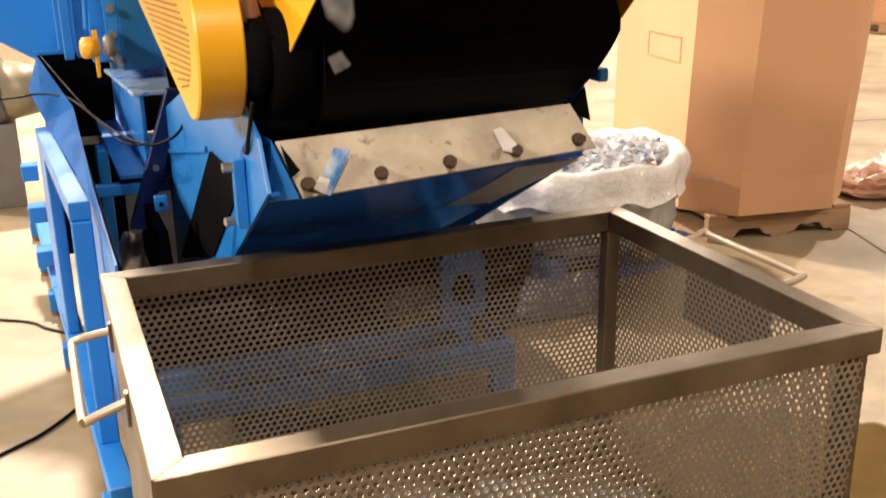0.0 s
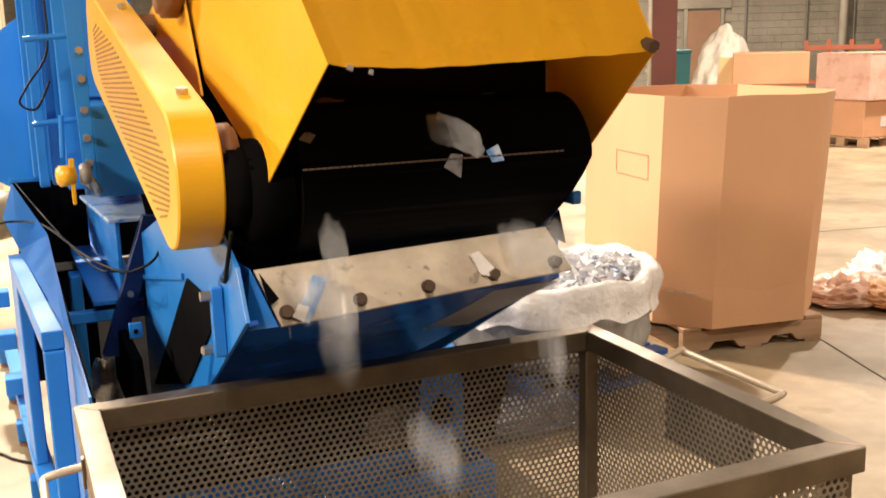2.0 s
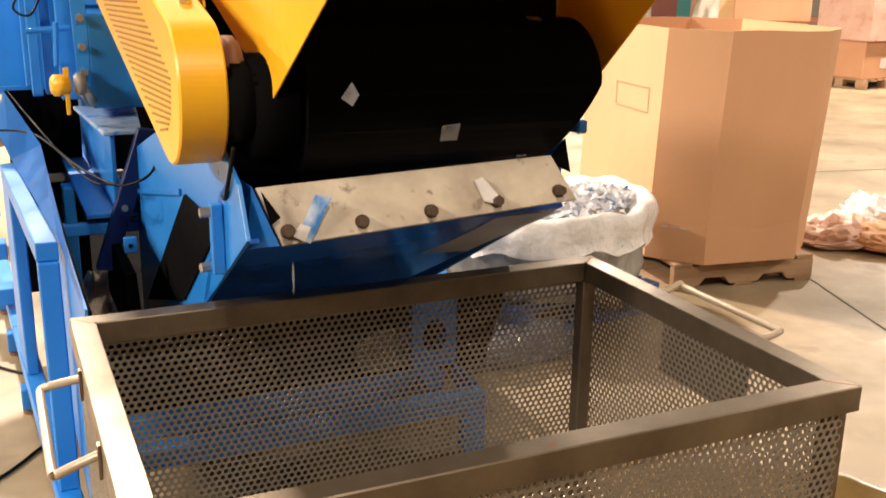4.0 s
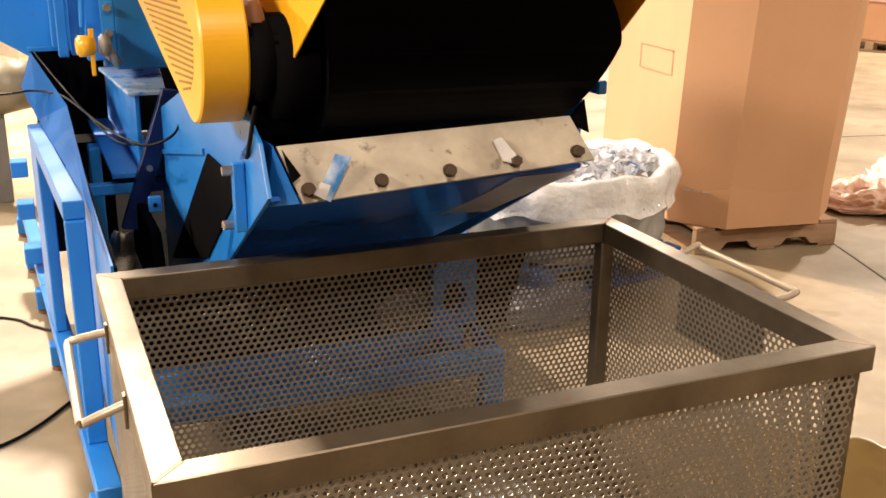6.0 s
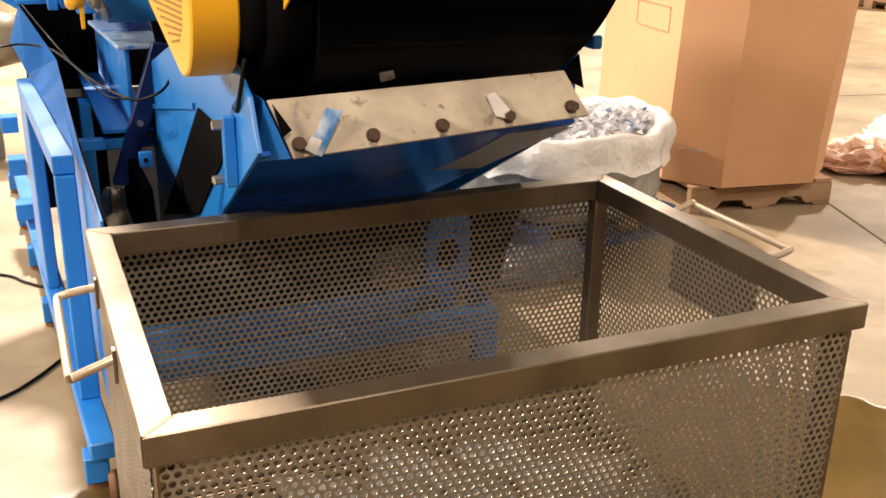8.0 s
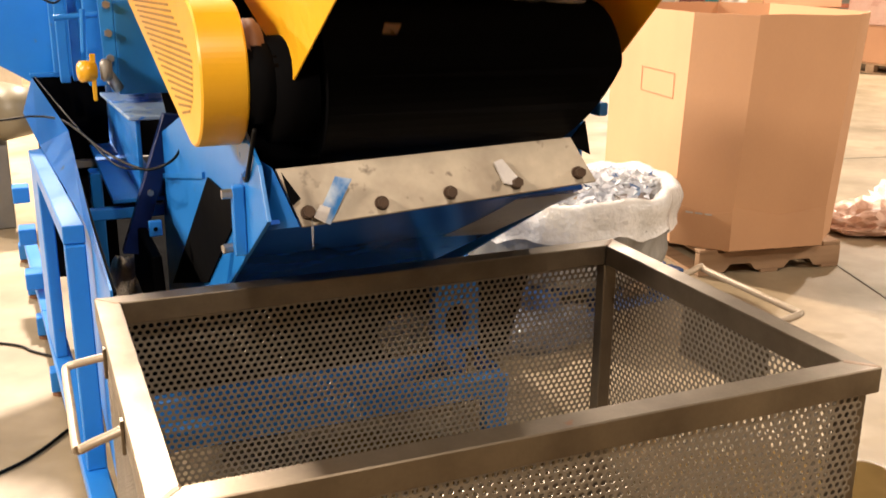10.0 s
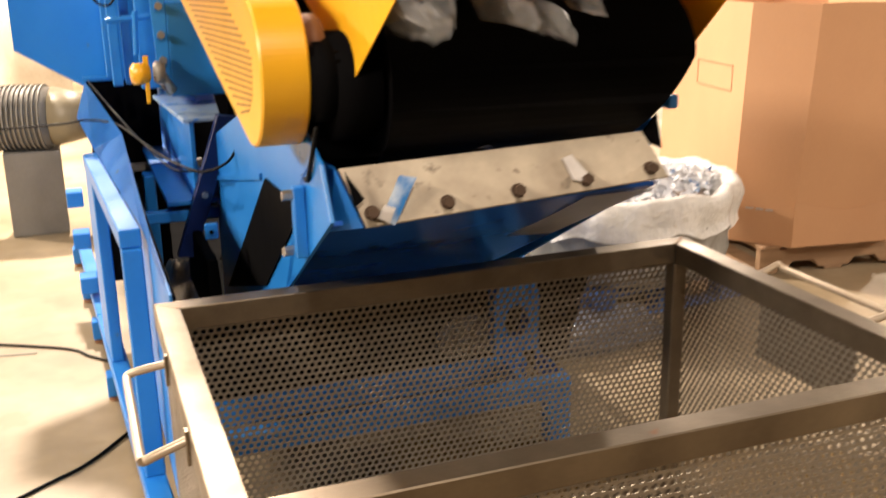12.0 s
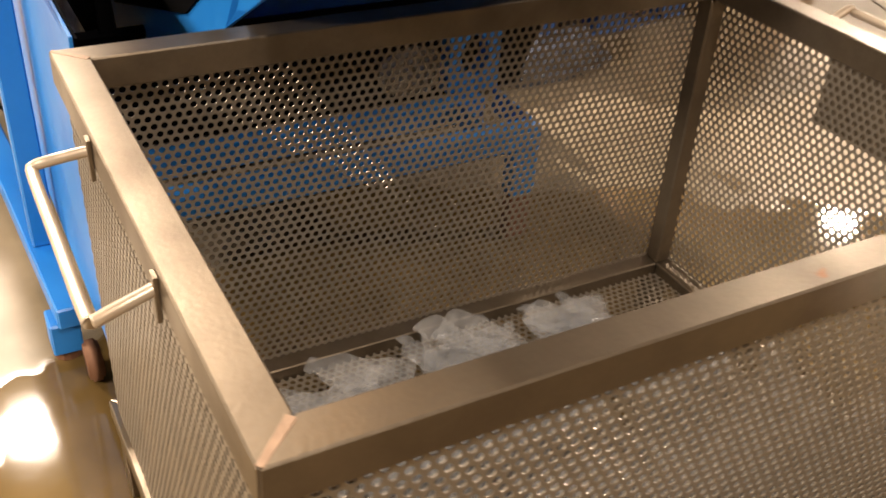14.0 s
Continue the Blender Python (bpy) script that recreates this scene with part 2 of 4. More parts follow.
def spline(points, steps=8):
    pts = [Vector(p) for p in points]
    out = []
    for i in range(len(pts) - 1):
        p0, p1, p2, p3 = pts[max(i - 1, 0)], pts[i], pts[i + 1], pts[min(i + 2, len(pts) - 1)]
        for k in range(steps):
            u = k / steps
            out.append(0.5 * (2 * p1 + (p2 - p0) * u + (2 * p0 - 5 * p1 + 4 * p2 - p3) * u * u + (3 * p1 - p0 - 3 * p2 + p3) * u ** 3))
    return out + [pts[-1]]


def tube(points, r, seg=8, steps=8, curved=True):
    line = spline(points, steps) if curved else [Vector(p) for p in points]
    bm, rings = bmesh.new(), []
    side = None
    for i, p in enumerate(line):
        d = (line[min(i + 1, len(line) - 1)] - line[max(i - 1, 0)]).normalized()
        side = (side - d * side.dot(d)).normalized() if side else d.orthogonal().normalized()
        up = d.cross(side)
        rings.append([bm.verts.new(p + r * (math.cos(a) * side + math.sin(a) * up)) for a in [2 * math.pi * k / seg for k in range(seg)]])
    for a, b in zip(rings, rings[1:]):
        for k in range(seg):
            bm.faces.new((a[k], a[(k + 1) % seg], b[(k + 1) % seg], b[k]))
    bm.faces.new(rings[0])
    bm.faces.new(rings[-1][::-1])
    return bm


def lathe(profile, seg=20):
    """Rings of (radius, height) round the z axis."""
    bm, rings = bmesh.new(), []
    for r, z in profile:
        rings.append([bm.verts.new((r * math.cos(2 * math.pi * k / seg), r * math.sin(2 * math.pi * k / seg), z)) for k in range(seg)])
    for a, b in zip(rings, rings[1:]):
        for k in range(seg):
            bm.faces.new((a[k], a[(k + 1) % seg], b[(k + 1) % seg], b[k]))
    bm.faces.new(rings[0][::-1])
    bm.faces.new(rings[-1])
    return bm


# ---- the hall ----
def hall():
    bm = box(-30, 45, -20, 45, -0.3, 0.0, 0)
    tagged(part("floor", bm, FLOOR), "stained wet concrete warehouse floor", "floor", kind="structure")
    # Saw-cut joints, filled dark.
    for a, b in (((2.9, 0.25), (4.75, 5.58)), ((-3.0, 3.4), (-0.35, 2.95)), ((5.0, 4.9), (14.0, 3.2))):
        d = Vector((b[0] - a[0], b[1] - a[1], 0)).normalized()
        s = Vector((-d.y, d.x, 0)) * 0.006
        p, q = Vector((*a, 0.001)), Vector((*b, 0.001))
        tagged(part("floor_joint", prism([p - s, q - s, q + s, p + s], (0, 0, 0.003)), MORTAR), "dark filled saw joint in the concrete", "floor joint", kind="structure")
    tagged(part("ceiling", box(-30, 45, -20, 45, 7.0, 7.2, 0), CEIL), "dark metal roof deck", "ceiling", kind="structure")
    for name, e in (("wall_south", (-30, 45, -20.3, -20)), ("wall_west", (-30.3, -30, -20, 45)), ("wall_east", (45, 45.3, -20, 45))):
        tagged(part(name, box(*e, 0, 7.0, 0), PANEL_WALL), "plain hall wall", "wall", kind="structure")


hall()

# ---- the wire cage under the chute ----
W, D, TOP, BASE = 1.22, 0.86, 0.85, 0.18
BAR = 0.048


def perforated(name, origin, u, v, width, height, parent, pitch=0.0156, hole=0.0054, thick=0.002, mat=None):
    """A steel sheet with round holes in staggered rows: six-sided cells round twelve-sided holes."""
    u, v = np.array(u, float), np.array(v, float)
    w = np.cross(u, v) * thick
    row = pitch * math.sqrt(3) / 2
    cols, rows = int(width / pitch), int(height / row)
    ang = np.radians(np.arange(12) * 30.0)
    inner = np.stack([np.cos(ang), np.sin(ang)], 1) * hole
    apo = pitch / 2
    reach = apo / np.cos(((ang + math.pi / 6) % (math.pi / 3)) - math.pi / 6)
    outer = np.stack([np.cos(ang), np.sin(ang)], 1) * reach[:, None]
    cell = np.concatenate([outer, inner])
    quads = [(k, (k + 1) % 12, 12 + (k + 1) % 12, 12 + k) for k in range(12)]
    walls = [(12 + k, 12 + (k + 1) % 12, 36 + (k + 1) % 12, 36 + k) for k in range(12)]
    faces1 = np.array(quads + [(d + 24, c + 24, b + 24, a + 24) for a, b, c, d in quads] + walls)
    spots = np.array([((i + 0.5 + 0.5 * (j % 2)) * pitch, (j + 0.5) * row) for j in range(rows) for i in range(cols - (j % 2))])
    flat = (spots[:, None] + cell[None]).reshape(-1, 2)
    pts = np.array(origin, float) + flat[:, :1] * u + flat[:, 1:] * v
    pts = pts.reshape(-1, 24, 3)
    pts = np.concatenate([pts, pts + w], 1).reshape(-1, 3)
    faces = (faces1[None] + 48 * np.arange(len(spots))[:, None, None]).reshape(-1, 4)
    me = bpy.data.meshes.new(name)
    me.from_pydata(pts.tolist(), [], faces.tolist())
    me.materials.append(mat or PERF)
    ob = new(name, me)
    ob.parent = parent
    return ob


def cage():
    top = thing("wire_cage", "open bare steel cage with perforated sheet sides, on short legs", "cage")
    b, z1, z0 = BAR, TOP, TOP - BAR
    corners_out = [(0, 0), (W, 0), (W, D), (0, D)]
    corners_in = [(b, b), (W - b, b), (W - b, D - b), (b, D - b)]
    for lo, hi in ((z0, z1), (BASE - 0.012, BASE + 0.022)):
        for i in range(4):
            j = (i + 1) % 4
            o1, o2, i1, i2 = corners_out[i], corners_out[j], corners_in[i], corners_in[j]
            # Square tube with mitred ends and rounded edges.
            g = Vector((o2[0] - o1[0], o2[1] - o1[1], 0)).normalized() * 0.0008
            ring = [(o1[0] + g.x, o1[1] + g.y, lo), (o2[0] - g.x, o2[1] - g.y, lo), (i2[0] - g.x, i2[1] - g.y, lo), (i1[0] + g.x, i1[1] + g.y, lo)]
            part("rail", prism(ring, (0, 0, hi - lo), 0.0022), STEEL, top)
    for (ox, oy), (ix, iy) in zip(corners_out, corners_in):
        dx, dy = (ix - ox), (iy - oy)
        px, py = -dy * 0.055, dx * 0.055
        ring = [(ox + dx * 0.06 + px, oy + dy * 0.06 + py), (ox + dx * 0.06 - px, oy + dy * 0.06 - py), (ox + dx * 0.94 - px * 1.5, oy + dy * 0.94 - py * 1.5), (ox + dx * 0.94 + px * 1.5, oy + dy * 0.94 + py * 1.5)]
        part("weld_bead", prism([(*p, z1 - 0.001) for p in ring], (0, 0, 0.0018), 0.0006), WELD, top, "reddish ground weld on the mitre")
    for x, sx in ((0.0075, 1), (W - 0.0075, -1)):
        for y, sy in ((0.0075, 1), (D - 0.0075, -1)):
            a = 0.042
            part("post", box(min(x + sx * 0.006, x + sx * a), max(x + sx * 0.006, x + sx * a), min(y + sy * 0.006, y + sy * a), max(y + sy * 0.006, y + sy * a), BASE + 0.023, z0 - 0.001, 0.003), STEEL, top, "square steel corner post")
            part("leg", box(min(x, x + sx * 0.045), max(x, x + sx * 0.045), min(y, y + sy * 0.045), max(y, y + sy * 0.045), 0.0, BASE - 0.014, 0.003), STEEL, top, "short square steel leg")
    s = 0.010
    hgt = z1 - 0.012 - BASE
    zb = BASE
    perforated("mesh_panel", (0.02, D - s, zb), (1, 0, 0), (0, 0, 1), W - 0.04, hgt, top)
    perforated("mesh_panel", (0.02, s, zb), (1, 0, 0), (0, 0, 1), W - 0.04, hgt, top)
    perforated("mesh_panel", (s, 0.02, zb), (0, 1, 0), (0, 0, 1), D - 0.04, hgt, top)
    perforated("mesh_panel", (W - s, 0.02, zb), (0, 1, 0), (0, 0, 1), D - 0.04, hgt, top)
    perforated("mesh_floor", (0.02, 0.02, BASE - 0.004), (1, 0, 0), (0, 1, 0), W - 0.04, D - 0.04, top)
    # The solid plate welded to one side.
    part("blank_plate", box(W - 0.0075, W - 0.0035, 0.27, 0.55, 0.665, 0.801, 0.001), STEEL, top, "solid steel plate behind the mesh side")
    for x, s in ((0.0, -1), (W, 1)):
        out, z = (x - 0.066, 0.806) if s < 0 else (x + 0.080, 0.836)
        pts = [(x, 0.60, 0.825), (x + s * 0.045, 0.605, (z + 0.83) / 2), (out, 0.61, z + 0.005), (out + s * 0.004, 0.595, z), (out + s * 0.004, 0.45, z), (out + s * 0.004, 0.305, z), (out, 0.29, z), (x + s * 0.045, 0.29, (z + 0.82) / 2), (x, 0.295, 0.825)]
        part("handle", tube(pts, 0.0075, 10, 5), CHROME, top, "bent round-bar carrying handle", True)
        for y in (0.6, 0.295):
            part("weld_tab", box(min(x, x + s * 0.006), max(x, x + s * 0.006), y - 0.008, y + 0.008, 0.785, 0.842, 0.001), STEEL, top)


cage()


# ---- conveyor head over the cage ----
CY, CZ, CR = 0.70, 1.285, 0.150     # pulley centre and belt radius
SLOPE = math.atan2(0.50, 1.0)       # the belt climbs towards the head


def belt_point(s, lift=0.0):
    """A place on the belt: s metres along it, 0 where it meets the pulley on top; and the tilt there, in degrees."""
    a0 = math.pi / 2 - SLOPE
    if s < 0:
        y, z = CY + (CR + lift) * math.cos(a0) - s * math.cos(SLOPE), CZ + (CR + lift) * math.sin(a0) + s * math.sin(SLOPE)
        return y, z, -math.degrees(SLOPE)
    a = a0 + s / CR
    return CY + (CR + lift) * math.cos(a), CZ + (CR + lift) * math.sin(a), math.degrees(a) - 90


def conveyor():
    top = thing("inclined_conveyor", "blue steel belt conveyor with yellow hood and black belt", "conveyor")
    x0, x1 = 0.405, 1.03
    bx0, bx1 = x0 + 0.005, x1 - 0.01
    # The belt: round the head pulley and down both runs.
    line = [belt_point(s)[:2] for s in np.linspace(-2.6, 0, 8)][:-1]
    line += [belt_point(s)[:2] for s in np.linspace(0, CR * math.pi, 28)]
    y, z = line[-1]
    line += [(y + d * math.cos(SLOPE), z - d * math.sin(SLOPE)) for d in (0.8, 1.6, 2.6)]
    bm = bmesh.new()
    # The lower run is worn narrower on the far edge.
    rows = [[bm.verts.new((x, y, z)) for x in (bx0, bx1 - 0.095 * min(1.0, max(0.0, (CZ + 0.03 - z) / CR)))] for y, z in line]
    for a, b in zip(rows, rows[1:]):
        bm.faces.new((a[0], a[1], b[1], b[0]))
    bmesh.ops.solidify(bm, geom=bm.faces[:], thickness=0.008)
    part("belt", bm, RUBBER_AND_SHADE, top, "worn wet black rubber belt", True)
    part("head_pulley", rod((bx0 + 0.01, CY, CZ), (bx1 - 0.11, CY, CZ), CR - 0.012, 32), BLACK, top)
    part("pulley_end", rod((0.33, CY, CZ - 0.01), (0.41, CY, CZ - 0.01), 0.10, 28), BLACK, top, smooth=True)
    # Added black sheet that stands in for the shade inside the hood.
    part("hood_shade_sheet", box(0.40, 1.088, 0.86, 0.866, 1.385, 1.83, 0.001), RUBBER_AND_SHADE, top)
    part("head_shaft", rod((0.20, CY, CZ), (1.06, CY, CZ), 0.03, 16), RUST, top)
    # Side plates and bottom plate of the trough, from the head down into the tank.
    c, s = math.cos(SLOPE), math.sin(SLOPE)
    ring = [(0.61, 1.15), (0.552, 1.058), (1.0, 0.79), (1.95, 0.36), (2.05, 0.36), (2.05, 0.97), (1.10, 1.22), (0.86, 1.24)]
    part("side_plate", prism([(0.291, y, z) for y, z in ring], (0.008, 0, 0), 0.001), BLUE, top)
    part("side_rib", prism([(0.284, 1.20, 1.005), (0.284, 1.20, 1.02), (0.284, 1.98, 0.86), (0.284, 1.98, 0.845)], (0.006, 0, 0)), BLUE, top)
    ring = [(0.80, 1.00), (0.80, 1.17), (0.95, 1.22), (2.60, 0.62), (2.60, 0.22), (1.55, 0.60)]
    part("side_plate", prism([(1.085, y, z) for y, z in ring], (-0.008, 0, 0), 0.001), BLUE, top)
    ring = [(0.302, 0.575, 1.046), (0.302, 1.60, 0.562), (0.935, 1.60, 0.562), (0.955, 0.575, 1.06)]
    part("bottom_plate", prism(ring, (0, 0.004, 0.008), 0.001), BLUE_GLOSS, top, "sloping glossy blue under-plate")
    # Added thin sheet whose pale colour imitates a reflection in the bottom plate.
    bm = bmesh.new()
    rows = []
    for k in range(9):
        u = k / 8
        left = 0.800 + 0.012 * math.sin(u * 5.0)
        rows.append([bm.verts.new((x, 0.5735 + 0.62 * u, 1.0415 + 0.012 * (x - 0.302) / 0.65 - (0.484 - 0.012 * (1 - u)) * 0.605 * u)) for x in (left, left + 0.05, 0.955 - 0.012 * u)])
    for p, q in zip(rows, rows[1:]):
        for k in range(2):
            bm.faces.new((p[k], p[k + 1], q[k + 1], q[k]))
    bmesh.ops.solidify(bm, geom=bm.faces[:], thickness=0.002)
    part("reflection_sheet", bm, REFLECTION_GREY, top, "added pale grey sheet painting a reflection on the under-plate")
    # Flange of the near side plate, and a black slab painting its long gap's shade.
    bm = bmesh.new()
    a, b, c, d, e, f = [bm.verts.new(p) for p in ((0.316, 0.604, 1.144), (0.346, 0.537, 1.048), (0.300, 0.60, 1.030), (0.287, 0.98, 0.800), (0.287, 0.76, 1.095), (0.292, 0.66, 1.160))]
    for vs in ((a, b, c), (a, c, d), (a, d, e), (a, e, f)):
        bm.faces.new(vs)
    bmesh.ops.solidify(bm, geom=bm.faces[:], thickness=0.003)
    part("side_flange", bm, BLUE, top, "pale-worn front return of the side plate")
    part("side_gap_shade", prism([(0.2895, 0.765, 1.035), (0.2895, 1.14, 1.02), (0.2895, 1.90, 0.525), (0.2895, 1.225, 0.737)], (-0.004, 0, 0)), BLACK, top, "black slab painting the shade of a long gap in the side plate")
    part("stiffener", box(0.266, 0.290, 0.735, 0.758, 0.945, 1.085, 0.002), BLUE, top)
    part("stiffener_bolt", rod((0.268, 0.765, 0.955), (0.246, 0.760, 0.955), 0.010, 6), ZINC, top)
    part("stiffener_bolt", rod((0.268, 0.745, 1.070), (0.246, 0.745, 1.070), 0.010, 6), ZINC, top)
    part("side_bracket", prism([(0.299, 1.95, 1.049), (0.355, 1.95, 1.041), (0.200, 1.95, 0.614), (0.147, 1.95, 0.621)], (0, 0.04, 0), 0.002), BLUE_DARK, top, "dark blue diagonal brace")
    for u in (0.12, 0.55):
        x, z = 0.327 + u * -0.153, 1.045 - u * 0.427
        part("brace_bolt", rod((x, 1.95, z), (x, 1.935, z), 0.010, 6), ZINC, top)
    # The pale scraper sheet with its bolts.
    ring = [(0.322, 0.606, 1.142), (0.352, 0.540, 1.047), (0.965, 0.540, 1.083), (0.935, 0.600, 1.165)]
    sheet = part("scraper_sheet", prism(ring, (0, 0.006, -0.004), 0.001), SCRAPER, top, "pale stained scraper sheet below the belt")
    for x, y, z in ((0.366, 0.549, 1.068), (0.508, 0.551, 1.073), (0.647, 0.551, 1.081), (0.787, 0.551, 1.089), (0.928, 0.552, 1.098)):
        bolt = rod((x, y + 0.004, z), (x - 0.004, y - 0.022, z + 0.008), 0.0105, 6, bm=rod((x, y + 0.006, z), (x - 0.001, y - 0.004, z + 0.003), 0.0135, 16))
        part("bolt", bolt, BOLT, sheet)
    part("end_tab", prism([(0.93, 0.602, 1.15), (0.985, 0.60, 1.125), (0.975, 0.61, 1.195)], (0.0, 0.006, 0), 0.001), BLACK, top)
    part("end_tab", prism([(0.327, 0.585, 1.14), (0.335, 0.55, 1.085), (0.355, 0.56, 1.095)], (0.0, -0.004, 0)), BLACK, top)
    # The far side bearing bracket.
    part("bearing_bracket", box(1.086, 1.112, 0.74, 0.82, 1.178, 1.208, 0.004), BLUE, top)
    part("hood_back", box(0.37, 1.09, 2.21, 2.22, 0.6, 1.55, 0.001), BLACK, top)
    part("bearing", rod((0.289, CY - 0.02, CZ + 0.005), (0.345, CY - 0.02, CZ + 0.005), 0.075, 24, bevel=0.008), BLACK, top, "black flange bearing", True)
    part("bearing_collar", rod((0.289, CY + 0.02, CZ + 0.05), (0.325, CY + 0.02, CZ + 0.05), 0.07, 24, bevel=0.008), RUST, top, "rusty bearing collar", True)
    # The hood.
    bm = bmesh.new()
    cols = []
    for k in range(25):
        u = k / 24
        dip = 0.020 * math.sin(min(1.0, u * 2.2) * math.pi / 2) ** 0.7 * (1 - u) + 0.003 * noise.noise(Vector((u * 14, 0, 0)))
        low = Vector((0.435 + 0.665 * u, 0.45, 1.512 + 0.005 * u - dip))
        high = Vector((0.365 + 0.735 * u, 0.75, 1.935))
        cols.append([bm.verts.new(low.lerp(high, v) + Vector((0, -0.006 * math.sin(u * math.pi) * (1 - v), 0))) for v in (0, 0.06, 0.3, 0.65, 1)])
    for p, q in zip(cols, cols[1:]):
        for k in range(4):
            bm.faces.new((p[k], p[k + 1], q[k + 1], q[k]))
    bmesh.ops.solidify(bm, geom=bm.faces[:], thickness=0.003)
    hood = part("hood", bm, YELLOW, top, "dented yellow sheet-metal hood")
    part("corner_bolt", rod((1.078, 0.462, 1.532), (1.078, 0.432, 1.526), 0.013, 6), BOLT, hood, "dark bolt at the hood's corner")
    part("hood_roof", prism([(0.372, 0.75, 1.935), (1.10, 0.75, 1.935), (1.10, 2.2, 1.55), (0.372, 2.2, 1.55)], (0, 0, -0.003)), YELLOW, hood)
    bm = bmesh.new()
    ring = [(0.360, 0.603, 1.302), (0.432, 0.447, 1.512), (0.364, 0.75, 1.935), (0.358, 1.36, 1.76), (0.358, 1.12, 1.47)]
    vs = [bm.verts.new(p) for p in ring]
    bm.faces.new((vs[0], vs[1], vs[2]))
    bm.faces.new((vs[0], vs[2], vs[3]))
    bm.faces.new((vs[0], vs[3], vs[4]))
    bmesh.ops.subdivide_edges(bm, edges=bm.edges[:], cuts=9, use_grid_fill=True)
    inner = [v for v in bm.verts if not v.is_boundary]
    for _ in range(60):
        bmesh.ops.smooth_vert(bm, verts=inner, factor=0.5, use_axis_x=True, use_axis_y=True, use_axis_z=True)
    bmesh.ops.solidify(bm, geom=bm.faces[:], thickness=0.003)
    part("hood_cheek", bm, YELLOW, hood, "bright yellow pointed side cheek")
    ring = [(1.092, 0.68, 1.315), (1.092, 0.452, 1.517), (1.092, 0.75, 1.93), (1.092, 2.2, 1.548), (1.092, 2.2, 1.0), (1.092, 1.0, 1.25)]
    part("hood_cheek", prism(ring, (0.004, 0, 0), 0.001), YELLOW, hood, "shaded yellow side cheek")
    ring = [(0.349, 1.10, 1.44), (0.349, 1.30, 1.76), (0.349, 2.2, 1.548), (0.349, 2.2, 1.25)]
    part("hood_skirt", prism(ring, (-0.006, 0, 0), 0.001), YELLOW, hood)
    # The chain guard beside it.
    guard = thing("chain_guard", "yellow louvred chain guard on the conveyor drive", "guard")
    gx0, gx1 = 0.200, 0.287
    lo, hi, half = Vector((0.762, 1.302)), Vector((1.935, 1.578)), 0.137
    axis = (hi - lo).normalized()
    perp = Vector((-axis.y, axis.x))
    ang = math.atan2(axis.y, axis.x)
    # A round nose below, a blunt rounded end above.
    ring = [lo + axis * 0.0 + half * Vector((math.cos(ang + a), math.sin(ang + a))) for a in np.linspace(math.pi / 2, 3 * math.pi / 2, 45)]
    ring += [hi + perp * v + axis * u for u, v in ((0.03, -half), (0.10, -half * 0.86), (0.135, -half * 0.5), (0.135, half * 0.4), (0.11, half * 0.82), (0.05, half))]
    part("guard_body", prism([(gx0, p.x, p.y) for p in ring], (gx1 - gx0, 0, 0), 0.004), YELLOW, guard)
    length = (hi - lo).length
    # Dark strips painting the shade in stamped slots, nearly level, filling a band along the side.
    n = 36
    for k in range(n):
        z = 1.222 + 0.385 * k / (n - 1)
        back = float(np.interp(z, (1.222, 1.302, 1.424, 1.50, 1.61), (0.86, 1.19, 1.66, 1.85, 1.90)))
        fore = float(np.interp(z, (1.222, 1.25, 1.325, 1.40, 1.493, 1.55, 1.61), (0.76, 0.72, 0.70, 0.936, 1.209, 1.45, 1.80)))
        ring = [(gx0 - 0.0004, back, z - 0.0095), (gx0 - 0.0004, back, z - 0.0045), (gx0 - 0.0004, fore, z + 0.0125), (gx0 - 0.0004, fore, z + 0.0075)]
        part("louvre_shade_strip", prism(ring, (-0.0008, 0, 0)), SLOT_SHADE, guard)
    for u in (0.10, 0.95):
        p = lo + axis * u + perp * half
        q = p + perp * 0.012
        part("guard_bolt", rod((0.255, p.x, p.y), (0.255, q.x, q.y), 0.013, 6), ZINC, guard)


conveyor()


